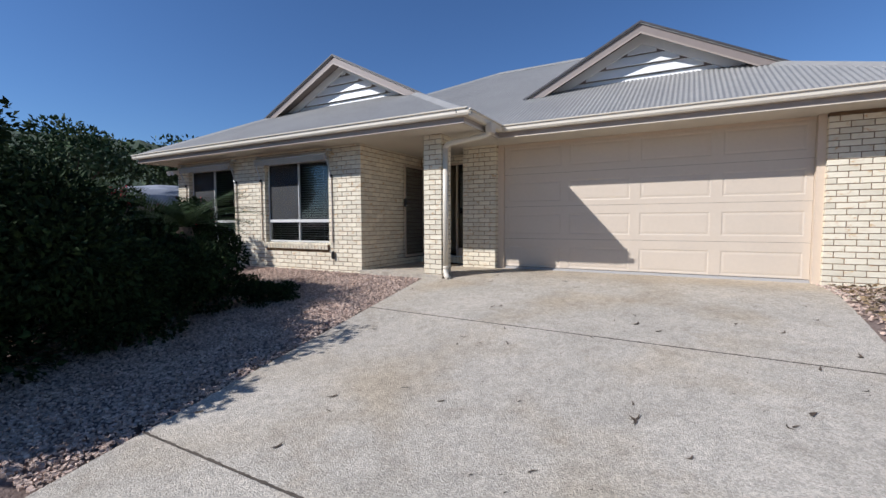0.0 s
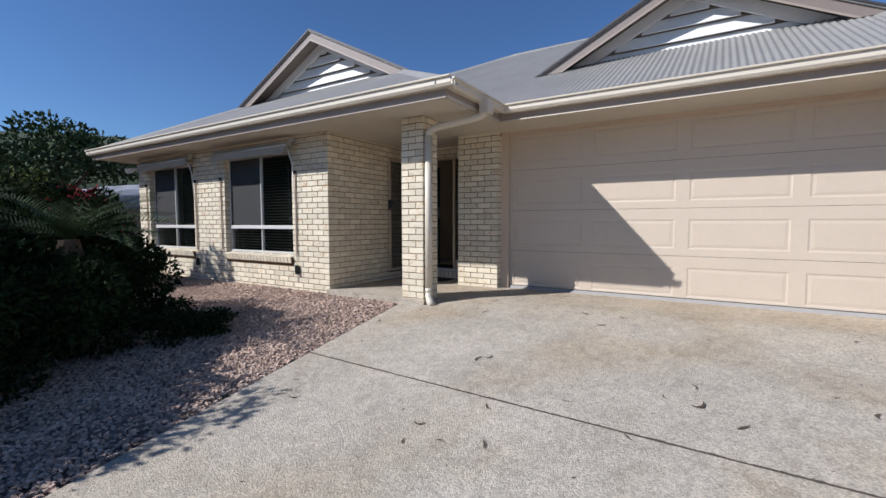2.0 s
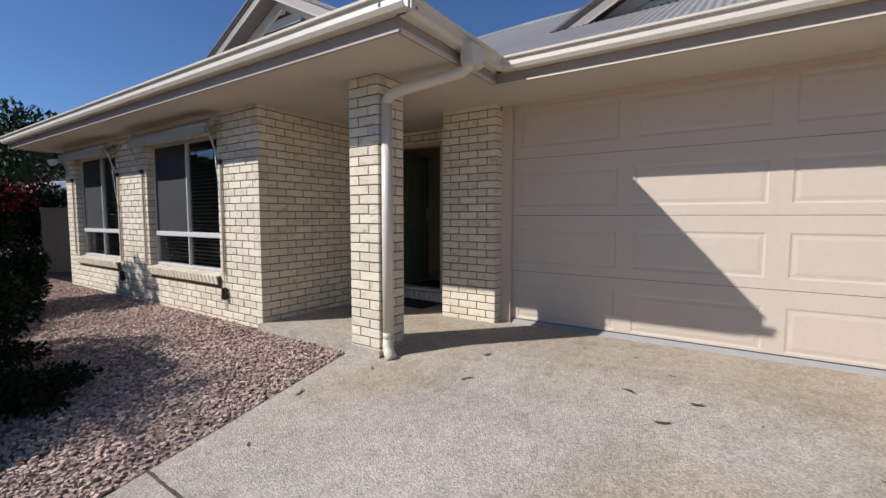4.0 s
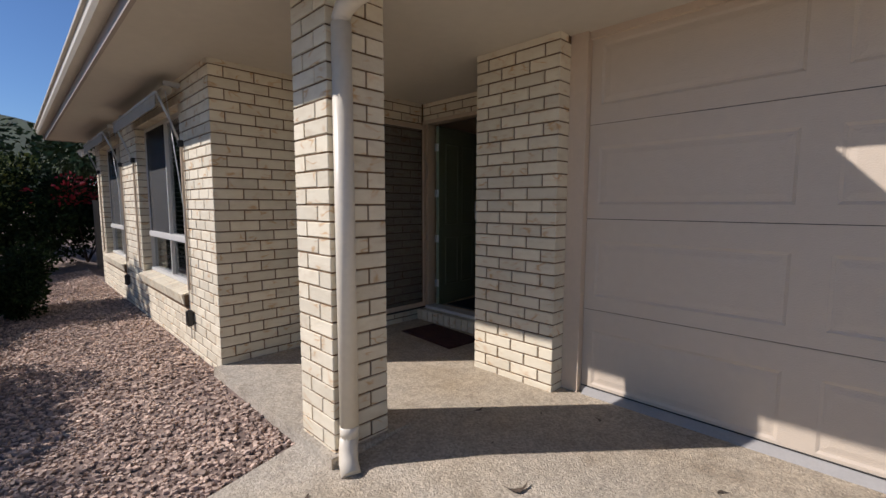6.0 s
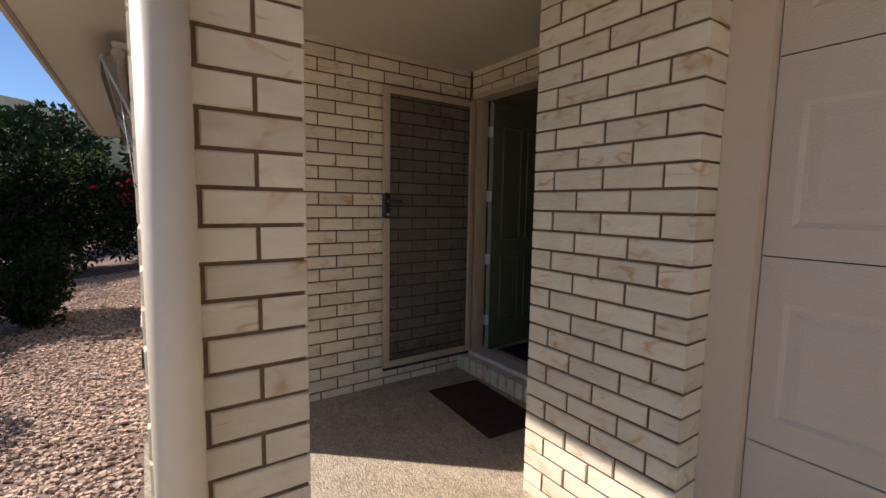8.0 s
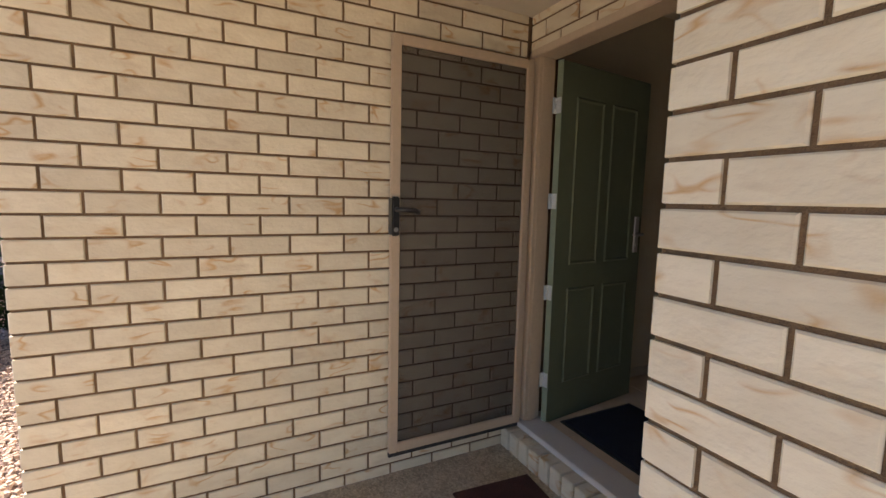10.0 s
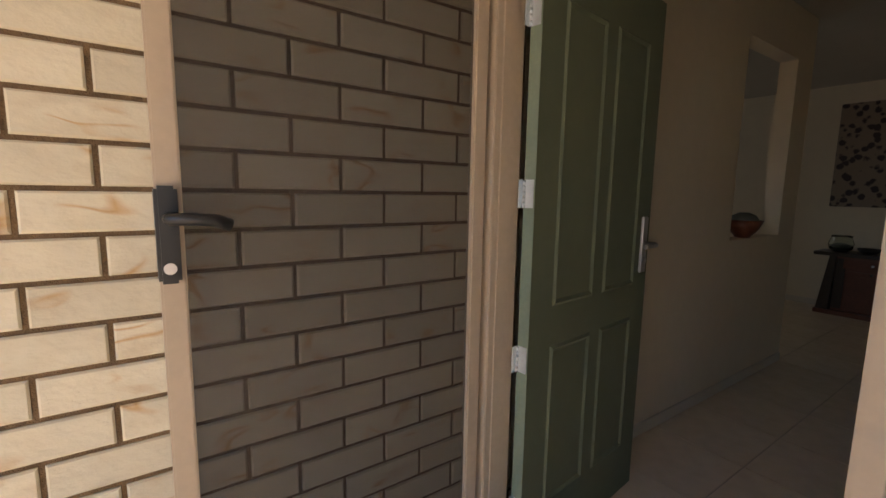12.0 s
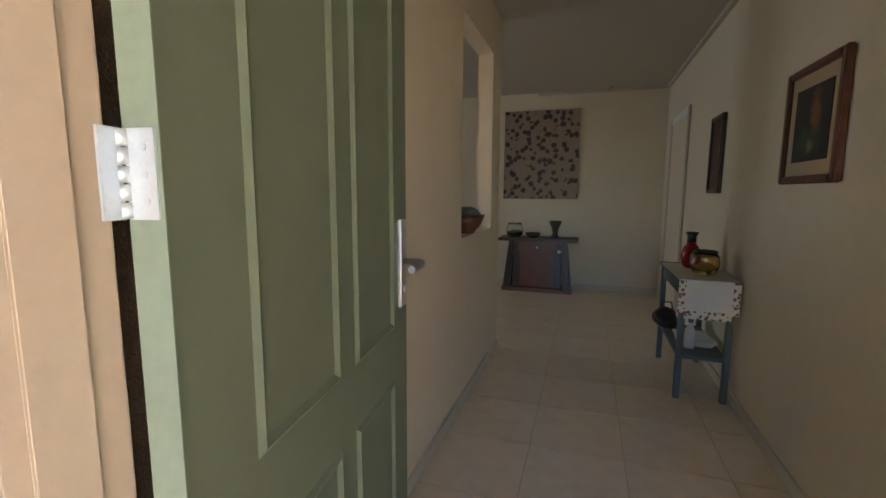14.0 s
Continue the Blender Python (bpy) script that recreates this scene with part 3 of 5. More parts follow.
for i in range(5):
    if i in (1, 3):
        box(bm, xs[i], xs[i + 1], R, 0.22, -0.9, 0.435)
        box(bm, xs[i], xs[i + 1], R, 0.22, 2.216, SOF)
    else:
        box(bm, xs[i], xs[i + 1], R, 0.22, -0.9, SOF)
part("mortar_core", bm, MORTAR, wall_front)

pier = thing("pier", pose(0, 0, 0), "cream brick pier beside the garage door", "pier", kind="structure")
part("mortar_core", boxm(PIER0 + R, PIER1 - R, PIERY + R, D + 0.1, -0.2, SOF), MORTAR, pier)
column = thing("porch_column", pose(0, 0, 0), "cream brick porch column with brown mortar", "column")
CX0, CX1, CY0, CY1 = 1.42, 1.77, -0.02, 0.33
part("mortar_core", boxm(CX0 + R, CX1 - R, CY0 + R, CY1 - R, -0.3, SOF), MORTAR, column)
wall_right = thing("wall_right", pose(0, 0, 0), "cream brick wall beside the garage door", "wall", kind="structure")
part("mortar_core", boxm(7.16 + R, 8.1, 1.435 + R, 1.8, -0.9, SOF), MORTAR, wall_right)

# ---- closing walls of the house, plain ----
part("wall_east", boxm(8.0, 8.1, 1.8, 12, -0.9, SOF + 0.1), PLASTER, kind="structure", label="plain end wall")
part("wall_west", boxm(XW0, XW0 + 0.1, 0.22, 12, -0.9, SOF + 0.1), BRICK, kind="structure", label="plain side wall of the house")
part("wall_back", boxm(XW0, 8.1, 12, 12.1, -0.9, 3.0), PLASTER, kind="structure", label="plain back wall")

# ---- hall ----
HX0, HX1, HY = -0.16, 1.41, 8.1
NY0, NY1, NZ0, NZ1, HC = 4.42, 5.22, 1.157, 2.39, 5.52
bm = bmesh.new()
box(bm, HX0 - 0.11, HX0, D + 0.12, NY0, FLOOR, CEILZ)
box(bm, HX0 - 0.11, HX0, NY1, HC, FLOOR, CEILZ)
box(bm, HX0 - 0.11, HX0, NY0, NY1, FLOOR, NZ0)
box(bm, HX0 - 0.11, HX0, NY0, NY1, NZ1, CEILZ)
part("wall_hall_west", bm, PLASTER, kind="structure", label="cream plaster hall wall with an opening")
part("wall_hall_east", boxm(HX1, HX1 + 0.12, D + 0.12, HY, FLOOR, CEILZ), PLASTER, kind="structure", label="cream plaster hall wall")
part("wall_hall_north", boxm(-5.8, 3.0, HY, HY + 0.1, FLOOR, CEILZ), PLASTER, kind="structure", label="cream plaster end wall")
part("wall_room_south", boxm(-5.8, HX0 - 0.11, 3.3, 3.4, FLOOR, CEILZ), PLASTER, kind="structure", label="cream plaster room wall")
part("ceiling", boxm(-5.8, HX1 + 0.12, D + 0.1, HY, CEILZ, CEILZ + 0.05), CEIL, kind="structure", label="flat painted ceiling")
part("floor", boxm(-5.8, HX1 + 0.12, D + 0.06, HY, FLOOR - 0.1, FLOOR - 0.004), GROUT, kind="structure", label="tiled hall floor")


# ---- windows ----
def window(x0, x1, z0, z1, name):
    w = thing(name, pose((x0 + x1) / 2, 0.095, z0), "aluminium window with fly screen and dark venetian blinds", "window", kind="structure")
    W, H = x1 - x0, z1 - z0
    h = W / 2
    rail = 0.45
    bm = bmesh.new()
    box(bm, -h, -h + 0.035, 0, 0.07, 0, H)
    box(bm, h - 0.035, h, 0, 0.07, 0, H)
    box(bm, -h + 0.035, h - 0.035, 0, 0.07, H - 0.035, H)
    part("window_frame", bm, ALU, w)
    part("window_sill", boxm(-h + 0.035, h - 0.035, -0.02, 0.07, 0, 0.035, bevel=0.004), ALU, w)
    part("transom", boxm(-h + 0.035, h - 0.035, -0.022, 0.05, rail - 0.03, rail + 0.035, bevel=0.006), ALU, w)
    part("mullion", boxm(-0.013, 0.013, -0.002, 0.05, 0.035, H - 0.035, bevel=0.004), ALU, w)
    for a, b in ((-h + 0.035, -0.018), (0.018, h - 0.035)):
        part("pane", boxm(a, b, 0.030, 0.036, 0.035, rail - 0.03), GLASS, w)
        part("pane", boxm(a, b, 0.030, 0.036, rail + 0.035, H - 0.035), GLASS, w)
    part("fly_screen", boxm(-h + 0.035, -0.018, 0.010, 0.012, rail + 0.035, H - 0.035), WSCREEN, w, "grey woven fly screen")
    bl = thing("venetian_blind", pose((x0 + x1) / 2, 0.195, z0), "dark horizontal slat blind hung behind the window glass", "blind", "blinds of the front windows")
    part("head_rail", boxm(-h + 0.04, h - 0.04, -0.025, 0.025, H - 0.05, H - 0.01), BLIND, bl)
    n = int((H - 0.06) / 0.05)
    first = None
    for i in range(n):
        m = Matrix.Translation((0, 0, 0.03 + i * 0.05)) @ Matrix.Rotation(radians(14), 4, "X")
        if first is None:
            first = part("slat", boxm(-h + 0.045, h - 0.045, -0.023, 0.023, -0.0012, 0.0012), BLIND, bl, at=m)
        else:
            part("slat", first.data, BLIND, bl, at=m)
    for s in (-0.35, 0.35):
        part("ladder_cord", boxm(s * W - 0.001, s * W + 0.001, -0.03, -0.028, 0.02, H - 0.05), WHITE, bl)
    # brick sill
    sill = thing("brick_sill", pose((x0 + x1) / 2, 0, z0), "sloping cream brick window sill", "sill", "brick window sills", "structure")
    nb = int((W + 0.02) / 0.086)
    first = None
    for i in range(nb):
        m = Matrix.Translation((-h + (i + 0.5) * W / nb, 0.02, -0.065)) @ Matrix.Rotation(radians(12), 4, "X")
        if first is None:
            first = part("brick", boxm(-0.038, 0.038, -0.07, 0.078, -0.055, 0.048, bevel=0.004), BRICK, sill, at=m)
        else:
            part("brick", first.data, BRICK, sill, at=m)
    part("sill_mortar", boxm(-h, h, -0.035, 0.09, -0.14, -0.04), MORTAR, sill)


window(*W1, "window_1")
window(*W2, "window_2")
# added sheet behind the blinds; its black replaces the room's shade
part("room_back", boxm(XW0 + 0.1, HX0 - 0.3, 0.9, 1.0, -0.2, SOF), UNLIT_ROOM, label="plain sheet blackened for the unlit room behind the windows", kind="structure")


def awning(x0, x1, group):
    a = thing("awning", pose((x0 + x1) / 2, 0, 2.27), "rolled-up cream canvas awning with two steel arms", "awning", group)
    h = (x1 - x0) / 2 + 0.10
    part("roller", tube([(-h, -0.10, 0.02), (h, -0.10, 0.02)], 0.038, 16), CANVAS, a)
    bm = bmesh.new()
    n = 36
    prev = None
    for i in range(n + 1):
        x = -h + 0.02 + (2 * h - 0.04) * i / n
        lo = -0.13 - 0.012 * abs(math.sin(i * math.pi / 3))
        cur = [bm.verts.new((x, y, z)) for y, z in ((-0.135, 0.03), (-0.19, -0.02), (-0.195, lo), (-0.192, lo), (-0.186, -0.022), (-0.13, 0.02))]
        if prev:
            for k in range(6):
                bm.faces.new((prev[k], prev[(k + 1) % 6], cur[(k + 1) % 6], cur[k]))
        prev = cur
    part("valance", bm, CANVAS, a, "cream scalloped canvas valance")
    part("front_bar", tube([(-h, -0.185, -0.015), (h, -0.185, -0.015)], 0.013, 10), GALV, a)
    for s in (-1, 1):
        part("arm", tube([(s * h, -0.185, -0.015), (s * h, -0.10, -0.22), (s * h, -0.03, -0.42)], 0.011, 8), GALV, a, "galvanised pivot arm")
        part("side_track", boxm(s * h - 0.006, s * h + 0.006, -0.028, -0.006, -1.75, -0.40), CREAM, a)
        part("bracket", boxm(s * h - 0.02, s * h + 0.02, -0.13, 0.0, 0.05, 0.09, bevel=0.006), GALV, a)
        part("pivot_block", boxm(s * h - 0.016, s * h + 0.016, -0.045, 0.0, -0.46, -0.40, bevel=0.006), BLACK, a)
    part("cord", tube([(h + 0.02, -0.12, 0.0), (h + 0.02, -0.03, -1.0), (h + 0.02, -0.02, -2.2)], 0.004, 6), GALV, a)
    part("strap_winder", boxm(h - 0.01, h + 0.05, -0.06, -0.002, -2.08, -1.93, bevel=0.012), BLACK, a, "dark strap winder box")
    part("pull_handle", tube([(-h + 0.1, -0.19, -0.12), (-h + 0.1, -0.19, -0.18)], 0.005, 6), GALV, a)


awning(W1[0], W1[1], "awnings over the front windows")
awning(W2[0], W2[1], "awnings over the front windows")


# ---- floodlight under the far end of the eave ----
fl = thing("floodlight", pose(XW0 + 0.02, -0.004, 2.20), "white twin floodlight fixed to the brick wall under the eave", "outdoor light")
part("base", lathe([(0.055, 0), (0.06, 0.01), (0.055, 0.03), (0.03, 0.036)], 20), WHITE, fl, at=pose(0, 0, 0, 90, 0, 0))
for side in (-1, 1):
    arm = part("arm", tube([(0, -0.03, 0), (side * 0.05, -0.07, 0.0), (side * 0.09, -0.09, 0.02)], 0.012, 10), WHITE, fl)
    part("lamp_head", lathe([(0.02, 0), (0.034, 0.02), (0.05, 0.09), (0.062, 0.13), (0.058, 0.13), (0.045, 0.09)], 20), WHITE, fl, "white conical lamp head", at=pose(side * 0.09, -0.085, 0.02, 118, side * 18, 0))

# ---- garage door ----
gar = thing("garage_door", pose(GX0, GY, 0.0), "closed cream sectional garage door with pressed panels", "garage door")
GW = GX1 - GX0
seams = [-0.03, 0.59, 1.21, 1.83, 2.40]
NP = 4
pitch_x = GW / NP


def door_section(z0, z1, last):
    """A section pressed with a row of raised-edged panels."""
    bm = bmesh.new()
    y_groove = 0.0055
    pz0, pz1 = z0 + 0.095, z1 - 0.145
    if last:
        pz0, pz1 = z0 + 0.12, z1 - 0.06

    def quad(a, b, c, d):
        bm.faces.new([bm.verts.new(p) for p in (a, b, c, d)])

    def ring(x0, x1, a0, a1, ya, x2, x3, b0, b1, yb):
        o = [(x0, ya, a0), (x1, ya, a0), (x1, ya, a1), (x0, ya, a1)]
        i = [(x2, yb, b0), (x3, yb, b0), (x3, yb, b1), (x2, yb, b1)]
        for k in range(4):
            quad(o[k], o[(k + 1) % 4], i[(k + 1) % 4], i[k])

    for k in range(NP):
        x0, x1 = k * pitch_x, (k + 1) * pitch_x
        a, b = x0 + 0.07, x1 - 0.085
        ring(x0, x1, z0 + 0.002, z1 - 0.002, 0.0, a, b, pz0, pz1, 0.0)
        ring(a, b, pz0, pz1, 0.0, a + 0.016, b - 0.016, pz0 + 0.016, pz1 - 0.016, y_groove)
        ring(a + 0.016, b - 0.016, pz0 + 0.016, pz1 - 0.016, y_groove, a + 0.028, b - 0.028, pz0 + 0.028, pz1 - 0.028, y_groove)
        ring(a + 0.028, b - 0.028, pz0 + 0.028, pz1 - 0.028, y_groove, a + 0.055, b - 0.055, pz0 + 0.055, pz1 - 0.055, 0.002)
        quad((a + 0.055, 0.002, pz0 + 0.055), (b - 0.055, 0.002, pz0 + 0.055), (b - 0.055, 0.002, pz1 - 0.055), (a + 0.055, 0.002, pz1 - 0.055))
    bmesh.ops.remove_doubles(bm, verts=bm.verts, dist=0.0005)
    box(bm, 0, GW, 0.014, 0.045, z0 + 0.003, z1 - 0.003)
    bm.faces.ensure_lookup_table()
    return bm


for a, b in zip(seams, seams[1:]):
    part("door_section", door_section(a, b, b > 2.3), DOOR_CREAM, gar)
    if b < 2.3:
        part("section_seam", boxm(0, GW, 0.006, 0.03, b - 0.002, b + 0.002), RUBBER, gar)
bm = bmesh.new()
rows = [[bm.verts.new((x, y, z)) for y, z in ((-0.07, -0.02), (-0.055, 0.004), (-0.006, 0.038), (-0.002, 0.038), (-0.002, -0.02))] for x in (0.03, GW)]
for k in range(5):
    bm.faces.new((rows[0][k], rows[0][(k + 1) % 5], rows[1][(k + 1) % 5], rows[1][k]))
for r in rows:
    bm.faces.new(r)
part("bottom_strip", bm, THRESH, gar, "pale grey sloping weather strip")
part("bottom_seal", boxm(0.0, GW, -0.006, -0.001, 0.041, 0.047), RUBBER, gar)
part("door_frame_west", boxm(PIER1, GX0 - 0.003, GY - 0.055, GY + 0.05, -0.05, SOF), CREAM, kind="structure", label="cream timber garage jamb")
part("door_frame_east", boxm(GX1 + 0.003, 7.16, GY - 0.12, GY + 0.05, -0.14, SOF), CREAM, kind="structure", label="cream timber garage jamb")
part("garage_head", boxm(GX0, GX1, GY - 0.03, GY + 0.06, 2.375, SOF), CREAM, kind="structure", label="cream timber garage head")
# unseen sheet behind the closed door, black in place of shade
part("garage_dark", boxm(GX0 - 0.1, 8.0, 4.0, 4.1, -0.3, SOF), UNLIT_ROOM, kind="structure", label="unseen sheet blackened for the unlit garage")

# ---- downpipe ----
PX, PY = CX1 + 0.054, CY0 + 0.055
dp = thing("downpipe", pose(PX, PY, 0), "cream round downpipe strapped to the brick porch column", "downpipe")
part("pipe", tube([(0, 0, 0.10), (0, 0, 2.16)], 0.049, 20), GUTTER, dp)
part("shoe", tube([(0, 0, 0.11), (0.005, -0.01, 0.04), (0.035, -0.03, -0.02), (0.09, -0.05, -0.06)], 0.050, 18), GUTTER, dp, "angled pipe shoe")
part("collar", tube([(0, 0, 0.10), (0, 0, 0.16)], 0.050, 20), GUTTER, dp)
part("upper_bend", tube([(0, 0, 2.12), (0, 0.0, 2.18), (0.02, 0.003, 2.22), (0.10, 0.015, 2.255), (0.60, 0.10, 2.325), (0.69, 0.12, 2.345), (0.74, 0.13, 2.375), (0.755, 0.135, 2.43)], 0.046, 18), GUTTER, dp, "sloping pipe under the soffit")
part("rain_head", boxm(0.712, 0.825, 0.05, 0.235, 2.37, 2.53, bevel=0.01), GUTTER, dp)
for z in (0.9, 1.9):
    part("strap", tube([(0, 0, z), (0, 0, z + 0.03)], 0.0475, 20), GUTTER, dp)

# ---- entry frame, screen door and green door ----
DX0, DX1, MUL0, MUL1, SX1 = 0.0, 0.10, 0.905, 0.95, PIER0 - 0.003
DZ1 = 2.236
ent = thing("door_1", pose(0, D, 0), "beige timber entry frame with a glazed sidelight", "door frame", kind="structure")
bm = bmesh.new()
box(bm, 0.0, 0.035, -0.015, 0.12, 0.157, DZ1, bevel=0.004)
part("jamb", bm, FRAME, ent)
part("jamb", boxm(0.035, 0.082, 0.0, 0.108, 0.157, DZ1 - 0.03, bevel=0.003), FRAME, ent)
part("door_stop", boxm(0.084, 0.089, 0.02, 0.072, 0.157, DZ1 - 0.04, bevel=0.002), FRAME, ent)
part("frame_head", boxm(0.0, SX1, -0.015, 0.12, DZ1 - 0.04, DZ1, bevel=0.004), FRAME, ent)
part("mullion", boxm(MUL0, MUL1, -0.015, 0.12, 0.157, DZ1 - 0.04, bevel=0.005), FRAME, ent)
part("sidelight_frame", boxm(SX1 - 0.04, SX1, -0.015, 0.12, 0.157, DZ1 - 0.04, bevel=0.004), FRAME, ent)
part("sidelight_rail", boxm(MUL1, SX1 - 0.04, 0.0, 0.10, 0.27, 0.335, bevel=0.004), FRAME, ent)
part("sidelight_base", boxm(MUL1, SX1 - 0.04, 0.0, 0.10, 0.157, 0.265, bevel=0.003), FRAME, ent)
part("pane", boxm(MUL1, SX1 - 0.04, 0.046, 0.052, 0.335, DZ1 - 0.04), SIDE_GLASS, ent, "grey tinted sidelight pane")
part("threshold", boxm(0.0, SX1, -0.03, 0.13, 0.122, 0.155, bevel=0.004), ALU, ent, "grey metal threshold")
lintel = thing("wall_lintel", pose(0, 0, 0), "cream brick courses above the entry door", "wall", kind="structure")
part("mortar_core", boxm(0.0, PIER0, D + R, D + 0.12, DZ1, SOF), MORTAR, lintel)
step = thing("door_step", pose(0, D, 0), "brick step under the entry door with brown mortar", "step", kind="structure")
part("cap_brick", boxm(-0.1, 0.0, 0.0, D - 0.02, 28 * C + WALL_LIFT, SOF, bevel=0.002), BRICK, wall_side)
part("step_core", boxm(0.0, PIER0, -0.085, 0.0, -0.01, 0.10), MORTAR, step)

sc = thing("screen_door", pose(0.045, D - 0.02, 0.152) @ pose(0, 0, 0, 0, 0, -90), "open beige framed fly-screen door folded against the brick wall", "screen door")
SW, SH = 0.80, 2.02
part("stile", boxm(0.0, 0.045, 0.0, 0.028, 0, SH, bevel=0.004), FRAME, sc)
part("stile", boxm(SW - 0.045, SW, 0.0, 0.028, 0, SH, bevel=0.004), FRAME, sc)
part("top_rail", boxm(0.045, SW - 0.045, 0.0, 0.028, SH - 0.045, SH, bevel=0.004), FRAME, sc)
part("bottom_rail", boxm(0.045, SW - 0.045, 0.0, 0.028, 0.0, 0.05, bevel=0.004), FRAME, sc)
part("bug_seal", boxm(0.0, SW, 0.004, 0.02, -0.022, -0.001), RUBBER, sc)
part("fly_screen", boxm(0.045, SW - 0.045, 0.013, 0.0145, 0.05, SH - 0.045), SCREEN, sc, "dark woven mesh")
lk = part("lock", boxm(SW - 0.036, SW + 0.002, -0.012, 0.048, 1.10, 1.285, bevel=0.006), BLACK, sc, "black screen door lock")
part("lever", tube([(SW - 0.02, 0.045, 1.225), (SW - 0.02, 0.08, 1.225), (SW - 0.05, 0.09, 1.225), (SW - 0.095, 0.089, 1.222), (SW - 0.118, 0.084, 1.212)], 0.012, 10), BLACK, lk)
part("cylinder", tube([(SW - 0.017, 0.044, 1.13), (SW - 0.017, 0.052, 1.13)], 0.011, 14), STEEL, lk)

LEAF_X, LEAF_T, DW, DH = 0.142, 0.040, 0.80, 2.035
gd = thing("entry_door", pose(LEAF_X, 2.334, FLOOR + 0.008) @ pose(0, 0, 0, 0, 0, 96.6), "open dark green panelled timber entry door", "door")
part("door_leaf", boxm(0, DW, 0.003, LEAF_T - 0.003, 0, DH, bevel=0.003), GREEN, gd)


def raised(x0, x1, z0, z1):
    bm = bmesh.new()
    o = [(x0, z0), (x1, z0), (x1, z1), (x0, z1)]
    lines = ((0.0, 0.003, 0.0), (0.010, -0.0035, 0.010), (0.022, 0.0032, 0.022))
    rings = []
    for inset, y, _ in lines:
        rings.append([bm.verts.new((x, y, z)) for x, z in ((x0 + inset, z0 + inset), (x1 - inset, z0 + inset), (x1 - inset, z1 - inset), (x0 + inset, z1 - inset))])
    for a, b in zip(rings, rings[1:]):
        for k in range(4):
            bm.faces.new((a[k], a[(k + 1) % 4], b[(k + 1) % 4], b[k]))
    return bm


for x0, x1 in ((0.12, 0.365), (0.435, 0.68)):
    for z0, z1 in ((0.22, 0.79), (0.925, 1.86)):
        part("panel_moulding", raised(x0, x1, z0, z1), GREEN, gd)
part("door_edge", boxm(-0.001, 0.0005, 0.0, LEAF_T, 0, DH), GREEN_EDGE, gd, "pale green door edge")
HZ = (0.255, 0.77, 1.285, 1.80)
HINGE = material("zinc_hinge", (0.66, 0.70, 0.71), 0.38, metal=0.6, vary=0.1, scale=30)
for i, z in enumerate(HZ):
    hg = thing("hinge", pose(0, 0, z), "", "")
    hg.parent = gd
    part("hinge_leaf", boxm(-0.0035, -0.0012, 0.004, 0.036, -0.042, 0.042), HINGE, hg)
    part("hinge_leaf", boxm(-0.028, -0.006, 0.0375, 0.0405, -0.042, 0.042), HINGE, hg)
    for k in range(5):
        part("knuckle", tube([(-0.005, 0.038, -0.042 + k * 0.0168 + 0.001), (-0.005, 0.038, -0.042 + (k + 1) * 0.0168 - 0.001)], 0.006, 12), HINGE, hg)
    for k in (-0.025, 0.0, 0.025):
        part("screw", tube([(-0.0034, 0.016, k), (-0.0044, 0.016, k)], 0.0035, 10), STEEL, hg)
hd = thing("door_handle", pose(DW - 0.06, 0.0, 1.07), "", "")
hd.parent = gd
part("back_plate", boxm(-0.022, 0.022, -0.008, 0.003, -0.10, 0.13, bevel=0.003), STEEL, hd)
part("lever", tube([(0, -0.006, 0.02), (0, -0.05, 0.02), (-0.02, -0.062, 0.02), (-0.11, -0.060, 0.018)], 0.009, 12), STEEL, hd, "brushed steel lever")
part("keyhole", tube([(0, -0.008, -0.05), (0, -0.014, -0.05)], 0.012, 16), STEEL, hd)
part("latch_plate", boxm(0.056, 0.062, 0.010, 0.034, -0.10, 0.13), STEEL, hd)

mat = thing("doormat", pose(0.67, 1.84, 0.001) @ pose(0, 0, 0, 0, 0, -4), "dark red coir doormat on the porch slab", "mat")
part("mat_top", boxm(-0.36, 0.36, -0.20, 0.20, 0.002, 0.014, bevel=0.004), MAT_RED, mat)
part("border", boxm(-0.375, 0.375, -0.215, 0.215, 0.0, 0.008, bevel=0.003), MAT_RED, mat)
mat = thing("hall_mat", pose(0.55, 2.72, FLOOR + 0.001), "navy blue mat inside on the tiled hall floor", "mat")
part("mat_top", boxm(-0.38, 0.38, -0.27, 0.27, 0.002, 0.012, bevel=0.004), MAT_BLUE, mat)
part("border", boxm(-0.40, 0.40, -0.29, 0.29, 0.0, 0.007, bevel=0.003), BLACK, mat)

# ---- hall floor tiles, skirting ----
tiles = bpy.data.objects["floor"]
tile_me = finish(boxm(-0.223, 0.223, -0.223, 0.223, -0.004, 0.0, bevel=0.0015), "tile")
tile_me.materials.append(TILE)
tile_end = finish(boxm(-0.223, 0.223, -0.223, 0.123, -0.004, 0.0, bevel=0.0015), "tile")
tile_end.materials.append(TILE)
for i in range(-2, 4):
    for j in range(0, 13):
        x, y = -0.16 + 0.225 + i * 0.45, 2.35 + 0.225 + j * 0.45
        if x > 1.42 or (x < -0.16 and y < 5.6):
            continue
        if y + 0.225 > HY:
            part("tile", tile_end, TILE, tiles, at=pose(x, y, FLOOR))
            continue
        part("tile", tile_me, TILE, tiles, at=pose(x, y, FLOOR))


SKIRT = material("skirting_cream", (0.60, 0.54, 0.44), 0.5, vary=0.05)


def skirting(x0, x1, y0, y1, name):
    part(name, boxm(x0, x1, y0, y1, FLOOR, FLOOR + 0.07, bevel=0.003), SKIRT, kind="structure", label="low painted skirting board")


